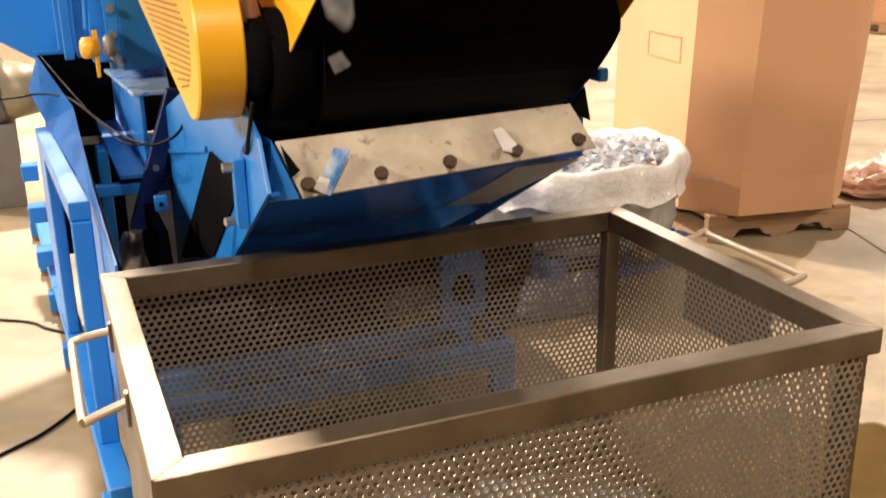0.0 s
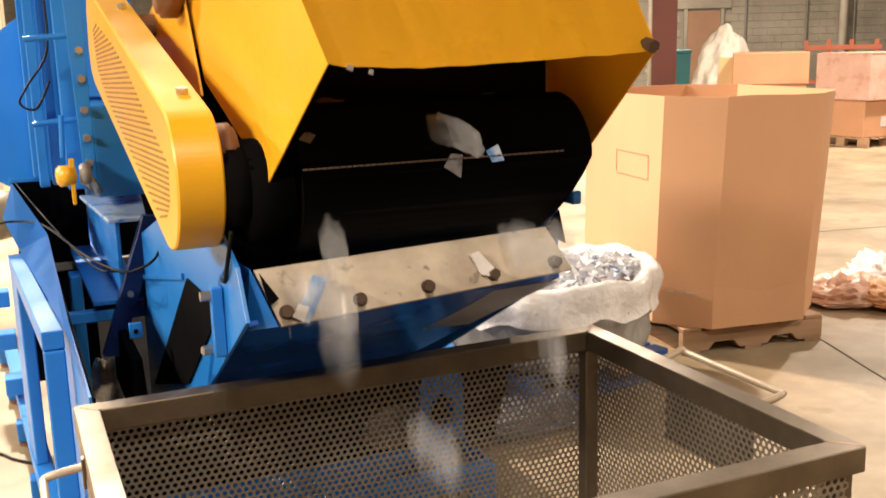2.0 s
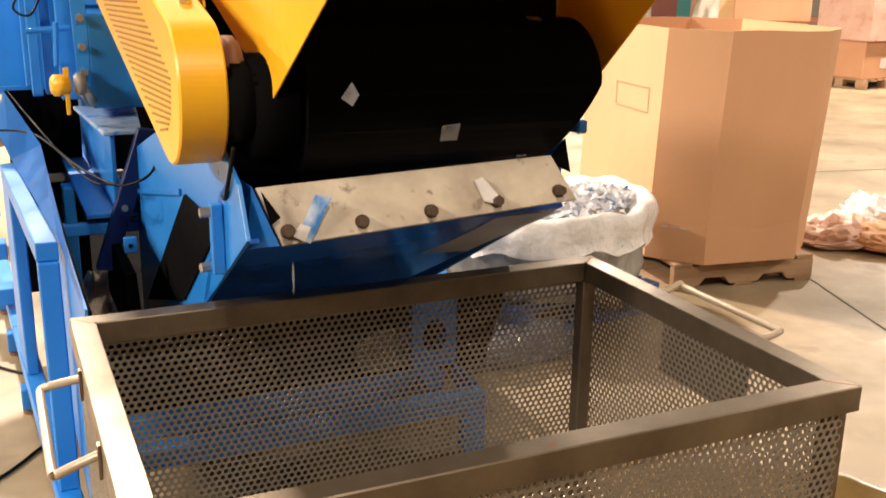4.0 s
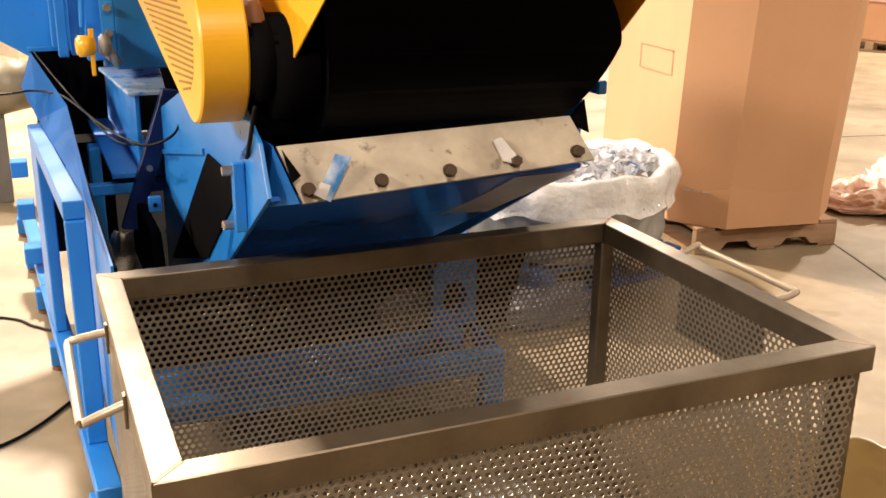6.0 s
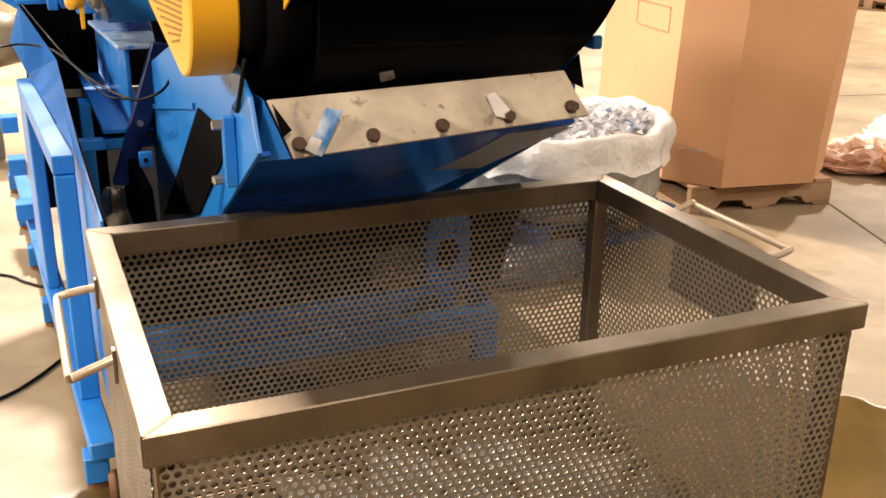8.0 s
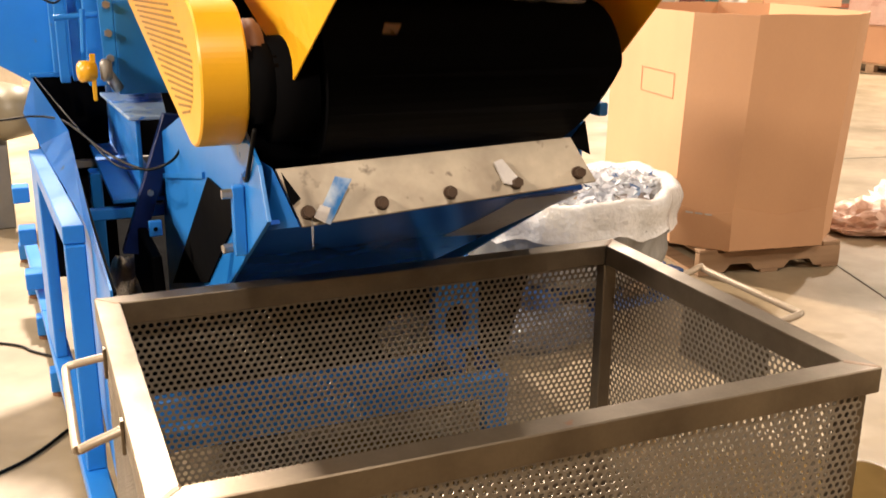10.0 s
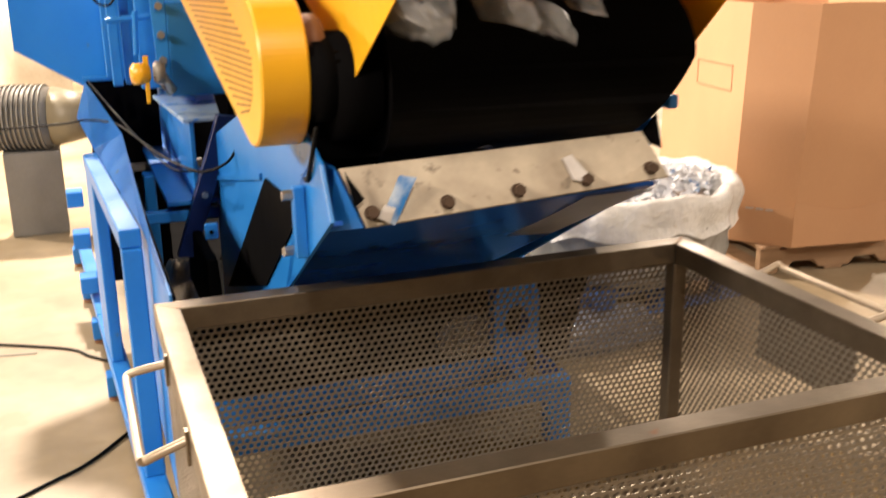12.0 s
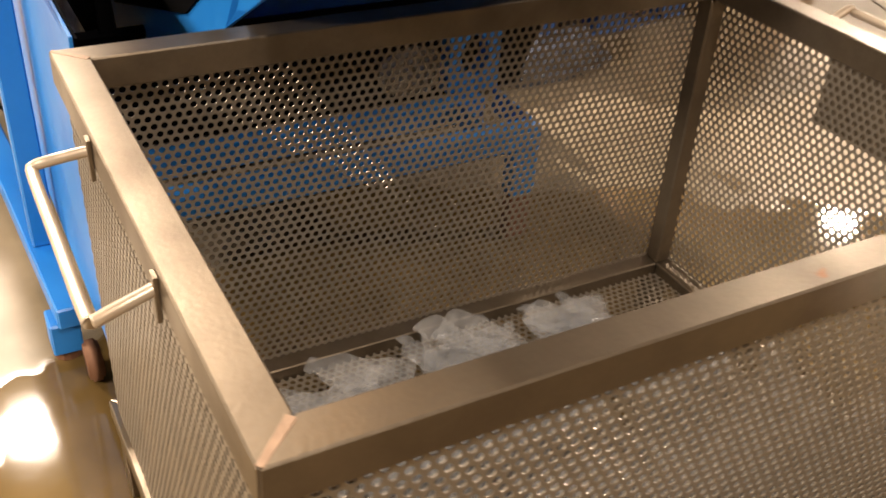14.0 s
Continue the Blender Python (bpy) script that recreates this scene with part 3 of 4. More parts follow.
# ---- the sink tank and its stand ----
def tank():
    top = thing("sink_tank", "blue steel sink tank on a stand, black inside with wet residue", "tank")
    # Near side wall with its raised rear part.
    ring = [(0.93, 0.20), (0.90, 0.850), (1.48, 0.848), (2.65, 0.86), (4.45, 0.885), (4.45, 0.20)]
    part("tank_wall", prism([(0.034, y, z) for y, z in ring], (0.006, 0, 0), 0.001), BLUE, top)
    # Matte black sheet just inside the blue wall.
    part("tank_wall", prism([(0.044, y + 0.01, z - 0.008) for y, z in ring], (0.004, 0, 0)), BLACK, top, "black sheet on the inner face")
    # Flared splash plate that rises towards the back.
    bm = bmesh.new()
    a, b, c, d, e, f = [bm.verts.new(p) for p in ((0.031, 0.91, 0.848), (0.040, 2.40, 0.942), (-0.050, 3.00, 1.056), (-0.095, 2.95, 0.93), (-0.052, 2.66, 0.852), (0.024, 1.50, 0.848))]
    for vs in ((a, b, f), (f, b, e), (e, b, c), (e, c, d)):
        bm.faces.new(vs)
    bmesh.ops.solidify(bm, geom=bm.faces[:], thickness=0.004)
    part("splash_plate", bm, BLUE, top, "flared pale-worn blue splash plate")
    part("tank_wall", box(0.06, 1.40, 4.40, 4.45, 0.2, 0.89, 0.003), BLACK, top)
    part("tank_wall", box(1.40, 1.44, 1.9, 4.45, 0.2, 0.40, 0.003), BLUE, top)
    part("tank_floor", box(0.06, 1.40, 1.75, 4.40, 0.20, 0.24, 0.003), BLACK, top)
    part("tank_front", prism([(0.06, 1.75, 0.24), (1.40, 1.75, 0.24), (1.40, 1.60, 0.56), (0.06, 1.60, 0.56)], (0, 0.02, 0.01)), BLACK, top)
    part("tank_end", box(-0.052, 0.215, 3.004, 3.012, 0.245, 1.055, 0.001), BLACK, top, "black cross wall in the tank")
    part("tank_lip", box(-0.058, 0.215, 2.994, 3.016, 1.056, 1.072, 0.002), BLUE, top)
    part("tank_brace", box(0.05, 0.36, 2.02, 2.06, 0.715, 0.75, 0.003), BLUE, top)
    part("tank_brace", box(0.05, 0.36, 2.95, 2.98, 0.70, 0.73, 0.003), GREY, top)
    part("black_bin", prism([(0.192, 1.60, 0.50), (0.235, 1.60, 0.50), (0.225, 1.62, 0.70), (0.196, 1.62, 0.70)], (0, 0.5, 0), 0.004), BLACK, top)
    # Stand along the near side.
    part("top_rail", prism([(-0.033, 1.483, 0.845), (0.022, 1.483, 0.845), (-0.045, 2.64, 0.845), (-0.092, 2.62, 0.845)], (0, 0, -0.05), 0.003), BLUE, top)
    part("stand_post", box(-0.032, 0.021, 1.470, 1.520, 0.15, 0.794, 0.004), BLUE, top, "tall blue square-tube post")
    part("stand_post", prism([(-0.075, 2.35, 0.15), (-0.035, 2.35, 0.15), (-0.045, 2.60, 0.15), (-0.09, 2.60, 0.15)], (0, 0, 0.644), 0.004), BLUE, top)
    part("base_rail", prism([(-0.030, 1.22, 0.10), (0.035, 1.22, 0.10), (-0.115, 4.25, 0.10), (-0.17, 4.25, 0.10)], (0, 0, 0.05), 0.004), BLUE, top, "long blue base rail")
    for y in (1.24, 2.35, 2.95, 3.5, 4.1):
        x = -0.035 - 0.049 * (y - 1.22)
        part("rail_bracket", box(x - 0.012, x + 0.05, y, y + 0.07, 0.02, 0.098, 0.004), BLUE, top)
        part("foot", rod((x + 0.02, y + 0.035, 0.0), (x + 0.02, y + 0.035, 0.019), 0.03, 14), RUST, top)
    for y, z in ((3.1, 0.22), (3.3, 0.36), (3.5, 0.50)):
        x = -0.035 - 0.049 * (y - 1.22)
        part("rail_bracket", box(x - 0.03, x + 0.04, y, y + 0.10, z - 0.05, z + 0.02, 0.004), BLUE, top)
    part("caster", rod((0.005, 1.17, 0.045), (0.035, 1.17, 0.045), 0.045, 20, bevel=0.006), RUST, top, "rusty caster wheel", True)
    part("lug", box(0.19, 0.225, 1.556, 1.566, 0.775, 0.820, 0.003), BLUE, top, "small blue drilled lug")
    part("lug_hole", rod((0.207, 1.555, 0.797), (0.207, 1.549, 0.797), 0.006, 10), BLACK, top)
    # Cross stand seen through the cage mesh.
    part("cross_beam", box(0.05, 1.158, 1.275, 1.325, 0.262, 0.326, 0.004), BLUE, top)
    part("cross_beam", box(0.05, 1.10, 1.455, 1.505, 0.265, 0.330, 0.004), BLUE, top)
    part("end_beam", box(1.148, 1.158, 1.327, 1.505, 0.262, 0.328, 0.002), BLUE, top)
    part("end_beam", box(1.016, 1.028, 1.327, 1.453, 0.262, 0.328, 0.002), BLUE, top)
    for x0, x1 in ((1.085, 1.157), (0.10, 0.17)):
        part("cross_leg", box(x0, x1, 1.277, 1.325, 0.131, 0.261, 0.004), BLUE, top)
        part("leg_foot", box(x0 + 0.004, x1 - 0.004, 1.281, 1.321, 0.0, 0.130, 0.004), RUST, top, "dark rusted foot of the blue leg")
    # Pierced lug plate standing on the rear beam.
    bm = bmesh.new()
    cx, cz, n = 1.090, 0.425, 24
    outer, inner = [], []
    for k in range(n):
        a = 2 * math.pi * (k + 0.5) / n
        c, d = math.cos(a), math.sin(a)
        f = min(0.074 / max(abs(c), 1e-6), (0.10 if d < 0 else 0.13) / max(abs(d), 1e-6))
        outer.append((cx + f * c, cz + f * d))
        inner.append((cx + 0.040 * c, cz + 0.055 * d))
    vs = [[bm.verts.new((x, y, z)) for x, z in ring] for ring, y in ((outer, 1.510), (inner, 1.510), (inner, 1.560), (outer, 1.560))]
    for p, q in zip(vs, vs[1:] + vs[:1]):
        for k in range(n):
            bm.faces.new((p[k], p[(k + 1) % n], q[(k + 1) % n], q[k]))
    bmesh.ops.recalc_face_normals(bm, faces=bm.faces[:])
    part("upright_bracket", bm, BLUE, top, "thick blue bracket plate with an oval opening")
    # Added plate for an unidentified pale patch, coloured lighter to offset its shade.
    part("pale_patch", prism([(0.955 + 0.10 * math.cos(k * math.pi / 8), 1.592, 0.365 + 0.07 * math.sin(k * math.pi / 8)) for k in range(16)], (0, 0.006, 0)), TARP, top, "pale rounded patch added behind the mesh")
    part("residue", heap(0.20, 2.42, 0.24, 0.14, 0.36, 0.27, 5), SLUDGE, top, "grey wet residue in the tank corner", True)


def heap(cx, cy, z, rx, ry, h, seed, n=26):
    bm = bmesh.new()
    grid = {}
    for i in range(n + 1):
        for j in range(n + 1):
            u, v = 2 * i / n - 1, 2 * j / n - 1
            r = math.sqrt(u * u + v * v)
            if r > 1:
                u, v, r = u / r, v / r, 1.0
            k = max(0.0, 1 - r * r)
            grid[i, j] = bm.verts.new((cx + u * rx, cy + v * ry, z + h * k * (0.75 + 0.5 * noise.noise(Vector((u * 3, v * 3, seed)))) + 0.02 * k * noise.noise(Vector((u * 13, v * 13, seed)))))
    for i in range(n):
        for j in range(n):
            bm.faces.new((grid[i, j], grid[i + 1, j], grid[i + 1, j + 1], grid[i, j + 1]))
    return bm


tank()


def gear_side():
    """The blue upright frame with its valve, behind the tank's near side."""
    top = thing("screen_housing", "blue steel upright housing with bolted flanges above the tank", "machine housing")
    part("housing_box", box(0.205, 0.42, 2.28, 2.9, 1.07, 1.37, 0.004), BLUE, top)
    part("shelf", prism([(0.200, 1.985, 1.04), (0.314, 1.985, 1.04), (0.375, 2.60, 1.04), (0.165, 2.60, 1.04)], (0, 0, -0.012), 0.002), WORN_GLARE_BLUE, top, "worn blue shelf plate, painted pale with glare")
    part("channel_web", box(0.222, 0.236, 2.02, 3.3, 0.785, 1.026, 0.002), BLUE, top, "worn blue channel web")
    part("channel_flange", box(0.135, 0.300, 2.0, 3.3, 0.770, 0.784, 0.002), BLUE, top)
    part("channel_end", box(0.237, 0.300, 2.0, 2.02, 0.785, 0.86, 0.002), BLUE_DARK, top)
    part("shelf_leg", box(0.10, 0.14, 2.50, 2.60, 0.241, 0.768, 0.004), BLUE, top)
    for x0, x1, y, z0, z1 in ((0.045, 0.080, 2.75, 1.06, 2.6), (0.092, 0.125, 2.80, 1.06, 2.6), (0.135, 0.20, 2.62, 1.06, 2.6), (0.21, 0.42, 2.75, 1.38, 2.6), (0.030, 0.42, 2.90, 1.08, 2.6)):
        part("upright", box(x0, x1, y, y + 0.06, z0, z1, 0.003), BLUE, top)
    part("flange", prism([(0.168, 2.28, 1.10), (0.205, 2.28, 1.10), (0.205, 2.28, 1.75), (0.150, 2.28, 1.75)], (0, 0.012, 0), 0.001), BLUE, top)
    for z in (1.19, 1.27, 1.36, 1.46, 1.55):
        part("flange_bolt", rod((0.185, 2.28, z), (0.185, 2.262, z), 0.013, 6), ZINC, top)
    for z in (1.32, 1.60):
        part("rod_stay", rod((0.03, 2.45, z - 0.01), (0.17, 2.45, z), 0.010, 10), BLUE, top)
    part("wire_rod", rod((0.112, 2.40, 1.20), (0.120, 2.40, 1.34), 0.009, 8), BLUE, top)
    # Deflector plate farther back.
    part("deflector", prism([(-0.30, 3.3, 1.44), (0.055, 3.3, 1.70), (0.055, 3.3, 0.99), (-0.03, 3.3, 0.99), (-0.30, 3.3, 1.16)], (0, 0.01, 0), 0.002), BLUE, top, "large slanting blue plate")
    valve = thing("water_valve", "yellow-handled valve on a rusty pipe stub", "valve")
    part("valve_hub", rod((0.150, 2.25, 1.155), (0.185, 2.25, 1.155), 0.036, 18, bevel=0.006), GREY, valve, smooth=True)
    part("valve_cap", rod((0.082, 2.24, 1.154), (0.135, 2.25, 1.154), 0.034, 18, bevel=0.006), YELLOW, valve, "round yellow valve cap", True)
    part("valve_lever", prism([(0.118, 2.235, 1.21), (0.136, 2.235, 1.21), (0.132, 2.235, 1.06), (0.120, 2.235, 1.06)], (0, -0.008, 0), 0.002), YELLOW, valve)
    part("pipe_stub", rod((0.165, 2.25, 1.155), (0.205, 2.28, 1.09), 0.018, 12), ZINC, valve, smooth=True)
    motor = thing("electric_motor", "grey finned motor with a cream end bell", "motor")
    part("motor_body", rod((-0.56, 5.0, 0.66), (-0.22, 4.93, 0.66), 0.17, 28, bevel=0.01), GREY, motor, smooth=True)
    for k in range(12):
        x = -0.54 + k * 0.026
        part("fin", rod((x, 4.995 - k * 0.0054, 0.66), (x + 0.008, 4.993 - k * 0.0054, 0.66), 0.185, 28), GREY, motor)
    part("end_bell", rod((-0.215, 4.93, 0.66), (0.03, 4.88, 0.66), 0.17, 28, 0.11, bevel=0.01), CREAM, motor, smooth=True)
    part("motor_foot", box(-0.5, -0.2, 4.85, 5.05, 0.0, 0.48, 0.004), GREY, motor, "dark stand under the motor")


gear_side()


def gearbox():
    top = thing("gear_motor", "rusty brown gear motor above the chain guard", "gear motor")
    part("gear_case", rod((0.289, 1.28, 1.70), (0.345, 1.28, 1.70), 0.085, 24, bevel=0.01), RUST, top, smooth=True)
    part("gear_shaft", rod((0.289, 1.70, 1.61), (0.40, 1.70, 1.61), 0.03, 16), RUST, top)


gearbox()


# ---- cartons, bag and pallets ----
def pallet(name, label, at, rz, sx=1.2, sy=1.0, mat=None):
    top = thing(name, label, "pallet", at=at, rz=rz)
    m = mat or WOOD
    for k in range(7):
        y = k * (sy - 0.09) / 6
        part("deck_board", box(0, sx, y, y + 0.09, 0.118, 0.138, 0.003), m, top)
    for y in (0.0, sy / 2 - 0.045, sy - 0.09):
        part("bottom_board", box(0, sx, y, y + 0.09, 0.0, 0.016, 0.003), m, top)
        for x in (0.0, sx / 2 - 0.07, sx - 0.14):
            part("block", box(x, x + 0.14, y, y + 0.09, 0.017, 0.117, 0.004), m, top)
    return top


def octagon(lx, ly, c):
    return [(c, 0), (lx - c, 0), (lx, c), (lx, ly - c), (lx - c, ly), (c, ly), (0, ly - c), (0, c)]


def stringer_pallet(label, at, rz, sx, sy):
    """Notched stringers between two decks."""
    top = thing("wooden_pallet", label, "pallet", at=at, rz=rz)
    for y in (0.0, sy / 2 - 0.02, sy - 0.04):
        ring = [(0, 0.017), (sx * 0.18, 0.017), (sx * 0.22, 0.055), (sx * 0.36, 0.055), (sx * 0.40, 0.017), (sx * 0.60, 0.017), (sx * 0.64, 0.055), (sx * 0.78, 0.055), (sx * 0.82, 0.017), (sx, 0.017), (sx, 0.117), (0, 0.117)]
        part("stringer", prism([(x, y, z) for x, z in ring], (0, 0.04, 0)), WOOD, top)
    for k in range(6):
        x = k * (sx - 0.1) / 5
        part("deck_board", box(x, x + 0.1, -0.006 + 0.004 * (k % 3), sy + 0.005, 0.118, 0.138, 0.003), WOOD, top)
    for x in (0.0, sx / 2 - 0.05, sx - 0.1):
        part("bottom_board", box(x, x + 0.1, 0.0, sy, 0.0, 0.016, 0.003), WOOD, top)
    return top


LEAN = Vector((0.029, -0.033))     # the bin has slumped to one side


def octabin(at, rz, lx=0.93, ly=1.267, c=0.208, h=1.133, flare=1.036):
    top = thing("cardboard_bin", "tall open eight-sided brown cardboard bin on a wooden pallet", "cardboard box", at=at, rz=rz)
    t = 0.014
    ring = octagon(lx, ly, c)
    mid = Vector((lx / 2, ly / 2))
    for i in range(8):
        a, b = Vector(ring[i]), Vector(ring[(i + 1) % 8])
        a2, b2 = mid + (a - mid) * flare + LEAN, mid + (b - mid) * flare + LEAN
        ain, bin_ = mid + (a - mid) * (1 - t), mid + (b - mid) * (1 - t)
        a2in, b2in = mid + (a - mid) * flare * (1 - t) + LEAN, mid + (b - mid) * flare * (1 - t) + LEAN
        bm = bmesh.new()
        n = 8
        cols = []
        for k in range(n + 1):
            u = k / n
            wob = 0.004 * math.sin(u * math.pi) * math.sin(i * 2.1)
            low, up, lowi, upi = a.lerp(b, u), a2.lerp(b2, u), ain.lerp(bin_, u), a2in.lerp(b2in, u)
            dz = 0.006 * noise.noise(Vector((i * 3.1 + u * 2, 0, 0)))
            cols.append([bm.verts.new(p) for p in ((*low, 0), (*(up + (up - mid).normalized() * wob), h + dz), (*upi, h + dz), (*lowi, 0))])
        for p, q in zip(cols, cols[1:]):
            for k in range(4):
                bm.faces.new((p[k], p[(k + 1) % 4], q[(k + 1) % 4], q[k]))
        bm.faces.new(cols[0])
        bm.faces.new(cols[-1][::-1])
        part("bin_wall", bm, CARD, top)
    part("bin_floor", prism([(*(mid + (Vector(p) - mid) * 0.97), 0.004) for p in ring], (0, 0, 0.01)), CARD, top)
    # The folded skirt round the foot and the printed outline of a label field.
    low = [mid + (Vector(p) - mid) * 1.016 for p in ring]
    for i in (0, 7):
        a, b = low[i], low[(i + 1) % 8]
        out = ((a + b) / 2 - mid).normalized() * 0.003
        part("foot_skirt", prism([(*a, 0.0), (*b, 0.0), (*b, 0.20), (*a.lerp(b, 0.5), 0.17), (*a, 0.22)], (*out, 0)), CARD, top, "folded cardboard skirt")
    for k in range(3):
        p = low[7].lerp(low[0], 0.30 + 0.16 * k)
        out = ((low[7] + low[0]) / 2 - mid).normalized()
        side = (low[0] - low[7]).normalized() * 0.018
        q = p + out * 0.0032
        part("staple", prism([(*(q - side), 0.168), (*(q + side), 0.168), (*(q + side), 0.176), (*(q - side), 0.176)], (*(out * 0.002), 0)), LABEL_WHITE, top, "white staple strip")
    for y0, y1, z0, z1 in ((0.30, 0.66, 0.715, 0.719), (0.30, 0.66, 0.835, 0.839), (0.30, 0.304, 0.715, 0.835), (0.656, 0.66, 0.715, 0.835)):
        x = (-0.0175 + LEAN.x) * z1 / h - 0.0045
        part("printed_line", box(x, x + 0.002, y0, y1, z0, z1, 0), TAPE, top)
    return top


BIN_AT, BIN_RZ = (2.82, 2.628, 0.139), -8.1
stringer_pallet("worn wooden pallet under the tall cardboard bin", (2.90, 2.655, 0.0), -8.1, 0.80, 1.2)
octabin(BIN_AT, BIN_RZ)


def bulk_bag():
    pallet("blue_pallet", "blue painted pallet under the bulk bag", (1.80, 2.32, 0.0), 8, 0.86, 0.8, DULL_BLUE)
    top = thing("bulk_bag", "white translucent plastic bulk bag full of clear bottles, open on top", "bag")
    cx, cy = 2.165, 2.70
    seg = 72

    def slump(a, z):
        """The whole bag leans, one side of its rim hanging lower."""
        return (0.035 * math.cos(a - 5.75) + 0.05 * noise.noise(Vector((math.cos(a) * 2.5, math.sin(a) * 2.5, 3)))) * max(0.0, z - 0.139) / 0.42

    def shell(prof, deep, seed):
        bm, rings = bmesh.new(), []
        for r, z in prof:
            ring = []
            for k in range(seg):
                a = 2 * math.pi * k / seg
                ca, sa = math.cos(a), math.sin(a)
                fold = deep * noise.noise(Vector((ca * 4, sa * 4, z * 6 + seed))) + 0.4 * deep * noise.noise(Vector((ca * 11, sa * 11, z * 3 + seed)))
                ring.append(bm.verts.new((cx + (r + fold) * ca, cy + (r + fold) * sa, z + slump(a, z) + 0.3 * fold)))
            rings.append(ring)
        for p, q in zip(rings, rings[1:]):
            for k in range(seg):
                bm.faces.new((p[k], p[(k + 1) % seg], q[(k + 1) % seg], q[k]))
        return bm, rings

    bm, rings = shell([(0.36, 0.140), (0.42, 0.16), (0.445, 0.21), (0.455, 0.26), (0.45, 0.31), (0.46, 0.36), (0.455, 0.41), (0.465, 0.46), (0.47, 0.50)], 0.04, 0)
    bm.faces.new(rings[0][::-1])
    part("bag_skin", bm, BAG_SKIN, top, "wrinkled translucent bag wall", True)
    bm, rings = shell([(0.40, 0.45), (0.425, 0.50), (0.45, 0.532), (0.475, 0.538), (0.497, 0.52), (0.505, 0.48), (0.497, 0.44), (0.493, 0.405), (0.50, 0.375)], 0.035, 4)
    for k, v in enumerate(rings[-1]):
        v.co.z += 0.05 * noise.noise(Vector((k * 0.33, 2.0, 0.0)))
    part("bag_collar", bm, FILM, top, "bright white rim of the bag, rolled outwards", True)
    return cx, cy


bag_x, bag_y = bulk_bag()


# ---- clear bottles ----
def bottle_mesh(seed, mat):
    """A flattened, dented clear bottle with a short neck, lying along x."""
    rng = random.Random(seed)
    prof = [(0.010, -0.098), (0.026, -0.096), (0.030, -0.085), (0.028, -0.065), (0.031, -0.05), (0.028, -0.03), (0.031, -0.012), (0.028, 0.006), (0.031, 0.025), (0.030, 0.045), (0.024, 0.062), (0.014, 0.078), (0.012, 0.084), (0.0145, 0.087), (0.012, 0.100)]
    bm = lathe(prof, 16)
    flat = rng.uniform(0.40, 0.7)
    for v in bm.verts:
        n = noise.noise(Vector((v.co.x * 38, v.co.y * 38, v.co.z * 26 + seed * 7))) + 0.5 * noise.noise(Vector((v.co.x * 80, v.co.y * 80, v.co.z * 70 + seed)))
        bend = 2.0 * (seed % 3 - 1) * v.co.z ** 2
        v.co = Vector((v.co.z + 0.008 * n, v.co.x * (1 + 0.5 * n) * 1.2 + bend, v.co.y * flat * (1 - 0.8 * n)))
    me = bpy.data.meshes.new("plastic_bottle")
    bm.to_mesh(me)
    bm.free()
    me.materials.append(mat)
    return me


BOTTLES = [bottle_mesh(s, PET) for s in range(5)]
CRUSHED = [bottle_mesh(s + 5, PET_PILE) for s in range(5)]


def bottle(k, m, label, group, meshes=BOTTLES):
    ob = new("plastic_bottle", meshes[k % 5])
    ob.matrix_basis = m
    return tagged(ob, label, "bottle", group)


rng = random.Random(4)
for k in range(12):
    a, r = rng.uniform(0, 2 * math.pi), 0.36 * math.sqrt(rng.random())
    bottle(k, pose(bag_x + r * math.cos(a), bag_y + r * math.sin(a), 0.47 + 0.03 * rng.random() + 0.05 * (r / 0.4) * math.cos(a - 5.75) + 0.02, rng.uniform(-30, 30), rng.uniform(-15, 15), rng.uniform(0, 360)),
           "flattened clear plastic bottle in the bulk bag", "bottles in the bag", CRUSHED)
fill = part("bottle_filling", heap(bag_x, bag_y, 0.36, 0.44, 0.44, 0.13, 9), PALE, None, smooth=True)
tagged(fill, "mass of pale plastic scrap filling the bag", "plastic scrap", kind="stuff")
flakes = {True: bmesh.new(), False: bmesh.new()}
for k in range(700):
    a, r = rng.uniform(0, 2 * math.pi), 0.405 * math.sqrt(rng.random())
    c = Vector((bag_x + r * math.cos(a), bag_y + r * math.sin(a), 0.445 + 0.05 * (1 - r * r / 0.19) + 0.03 * rng.random() + 0.05 * (r / 0.4) * math.cos(a - 5.75) + 0.02))
    q = Euler((rng.uniform(-0.9, 0.9), rng.uniform(-0.9, 0.9), rng.uniform(0, 6.3))).to_matrix()
    w, h = rng.uniform(0.012, 0.035), rng.uniform(0.010, 0.03)
    bm = flakes[rng.random() < 0.07]
    bm.faces.new([bm.verts.new(c + q @ Vector(p)) for p in ((-w, -h, 0), (w, -h * 0.7, 0.006), (w * 0.8, h, 0), (-w * 0.6, h, 0.008))])
for blue, bm in flakes.items():
    bmesh.ops.solidify(bm, geom=bm.faces[:], thickness=0.001)
    tagged(part("plastic_flake", bm, LABEL_BLUE if blue else PALE), "loose pale plastic flakes on top of the bag" if not blue else "blue label flakes on top of the bag", "plastic scrap", kind="stuff")
for k in range(150):
    x, y = rng.uniform(0.14, W - 0.14), 0.09 + (D - 0.22) * rng.random() ** 2.0
    bottle(k + 2, pose(x, y, BASE + 0.03 + 0.20 * rng.random() * (1 - y / D) ** 1.5, rng.uniform(-20, 20), rng.uniform(-10, 10), rng.uniform(0, 360)),
           "crushed clear plastic bottle on the cage floor", "bottles in the cage", CRUSHED)


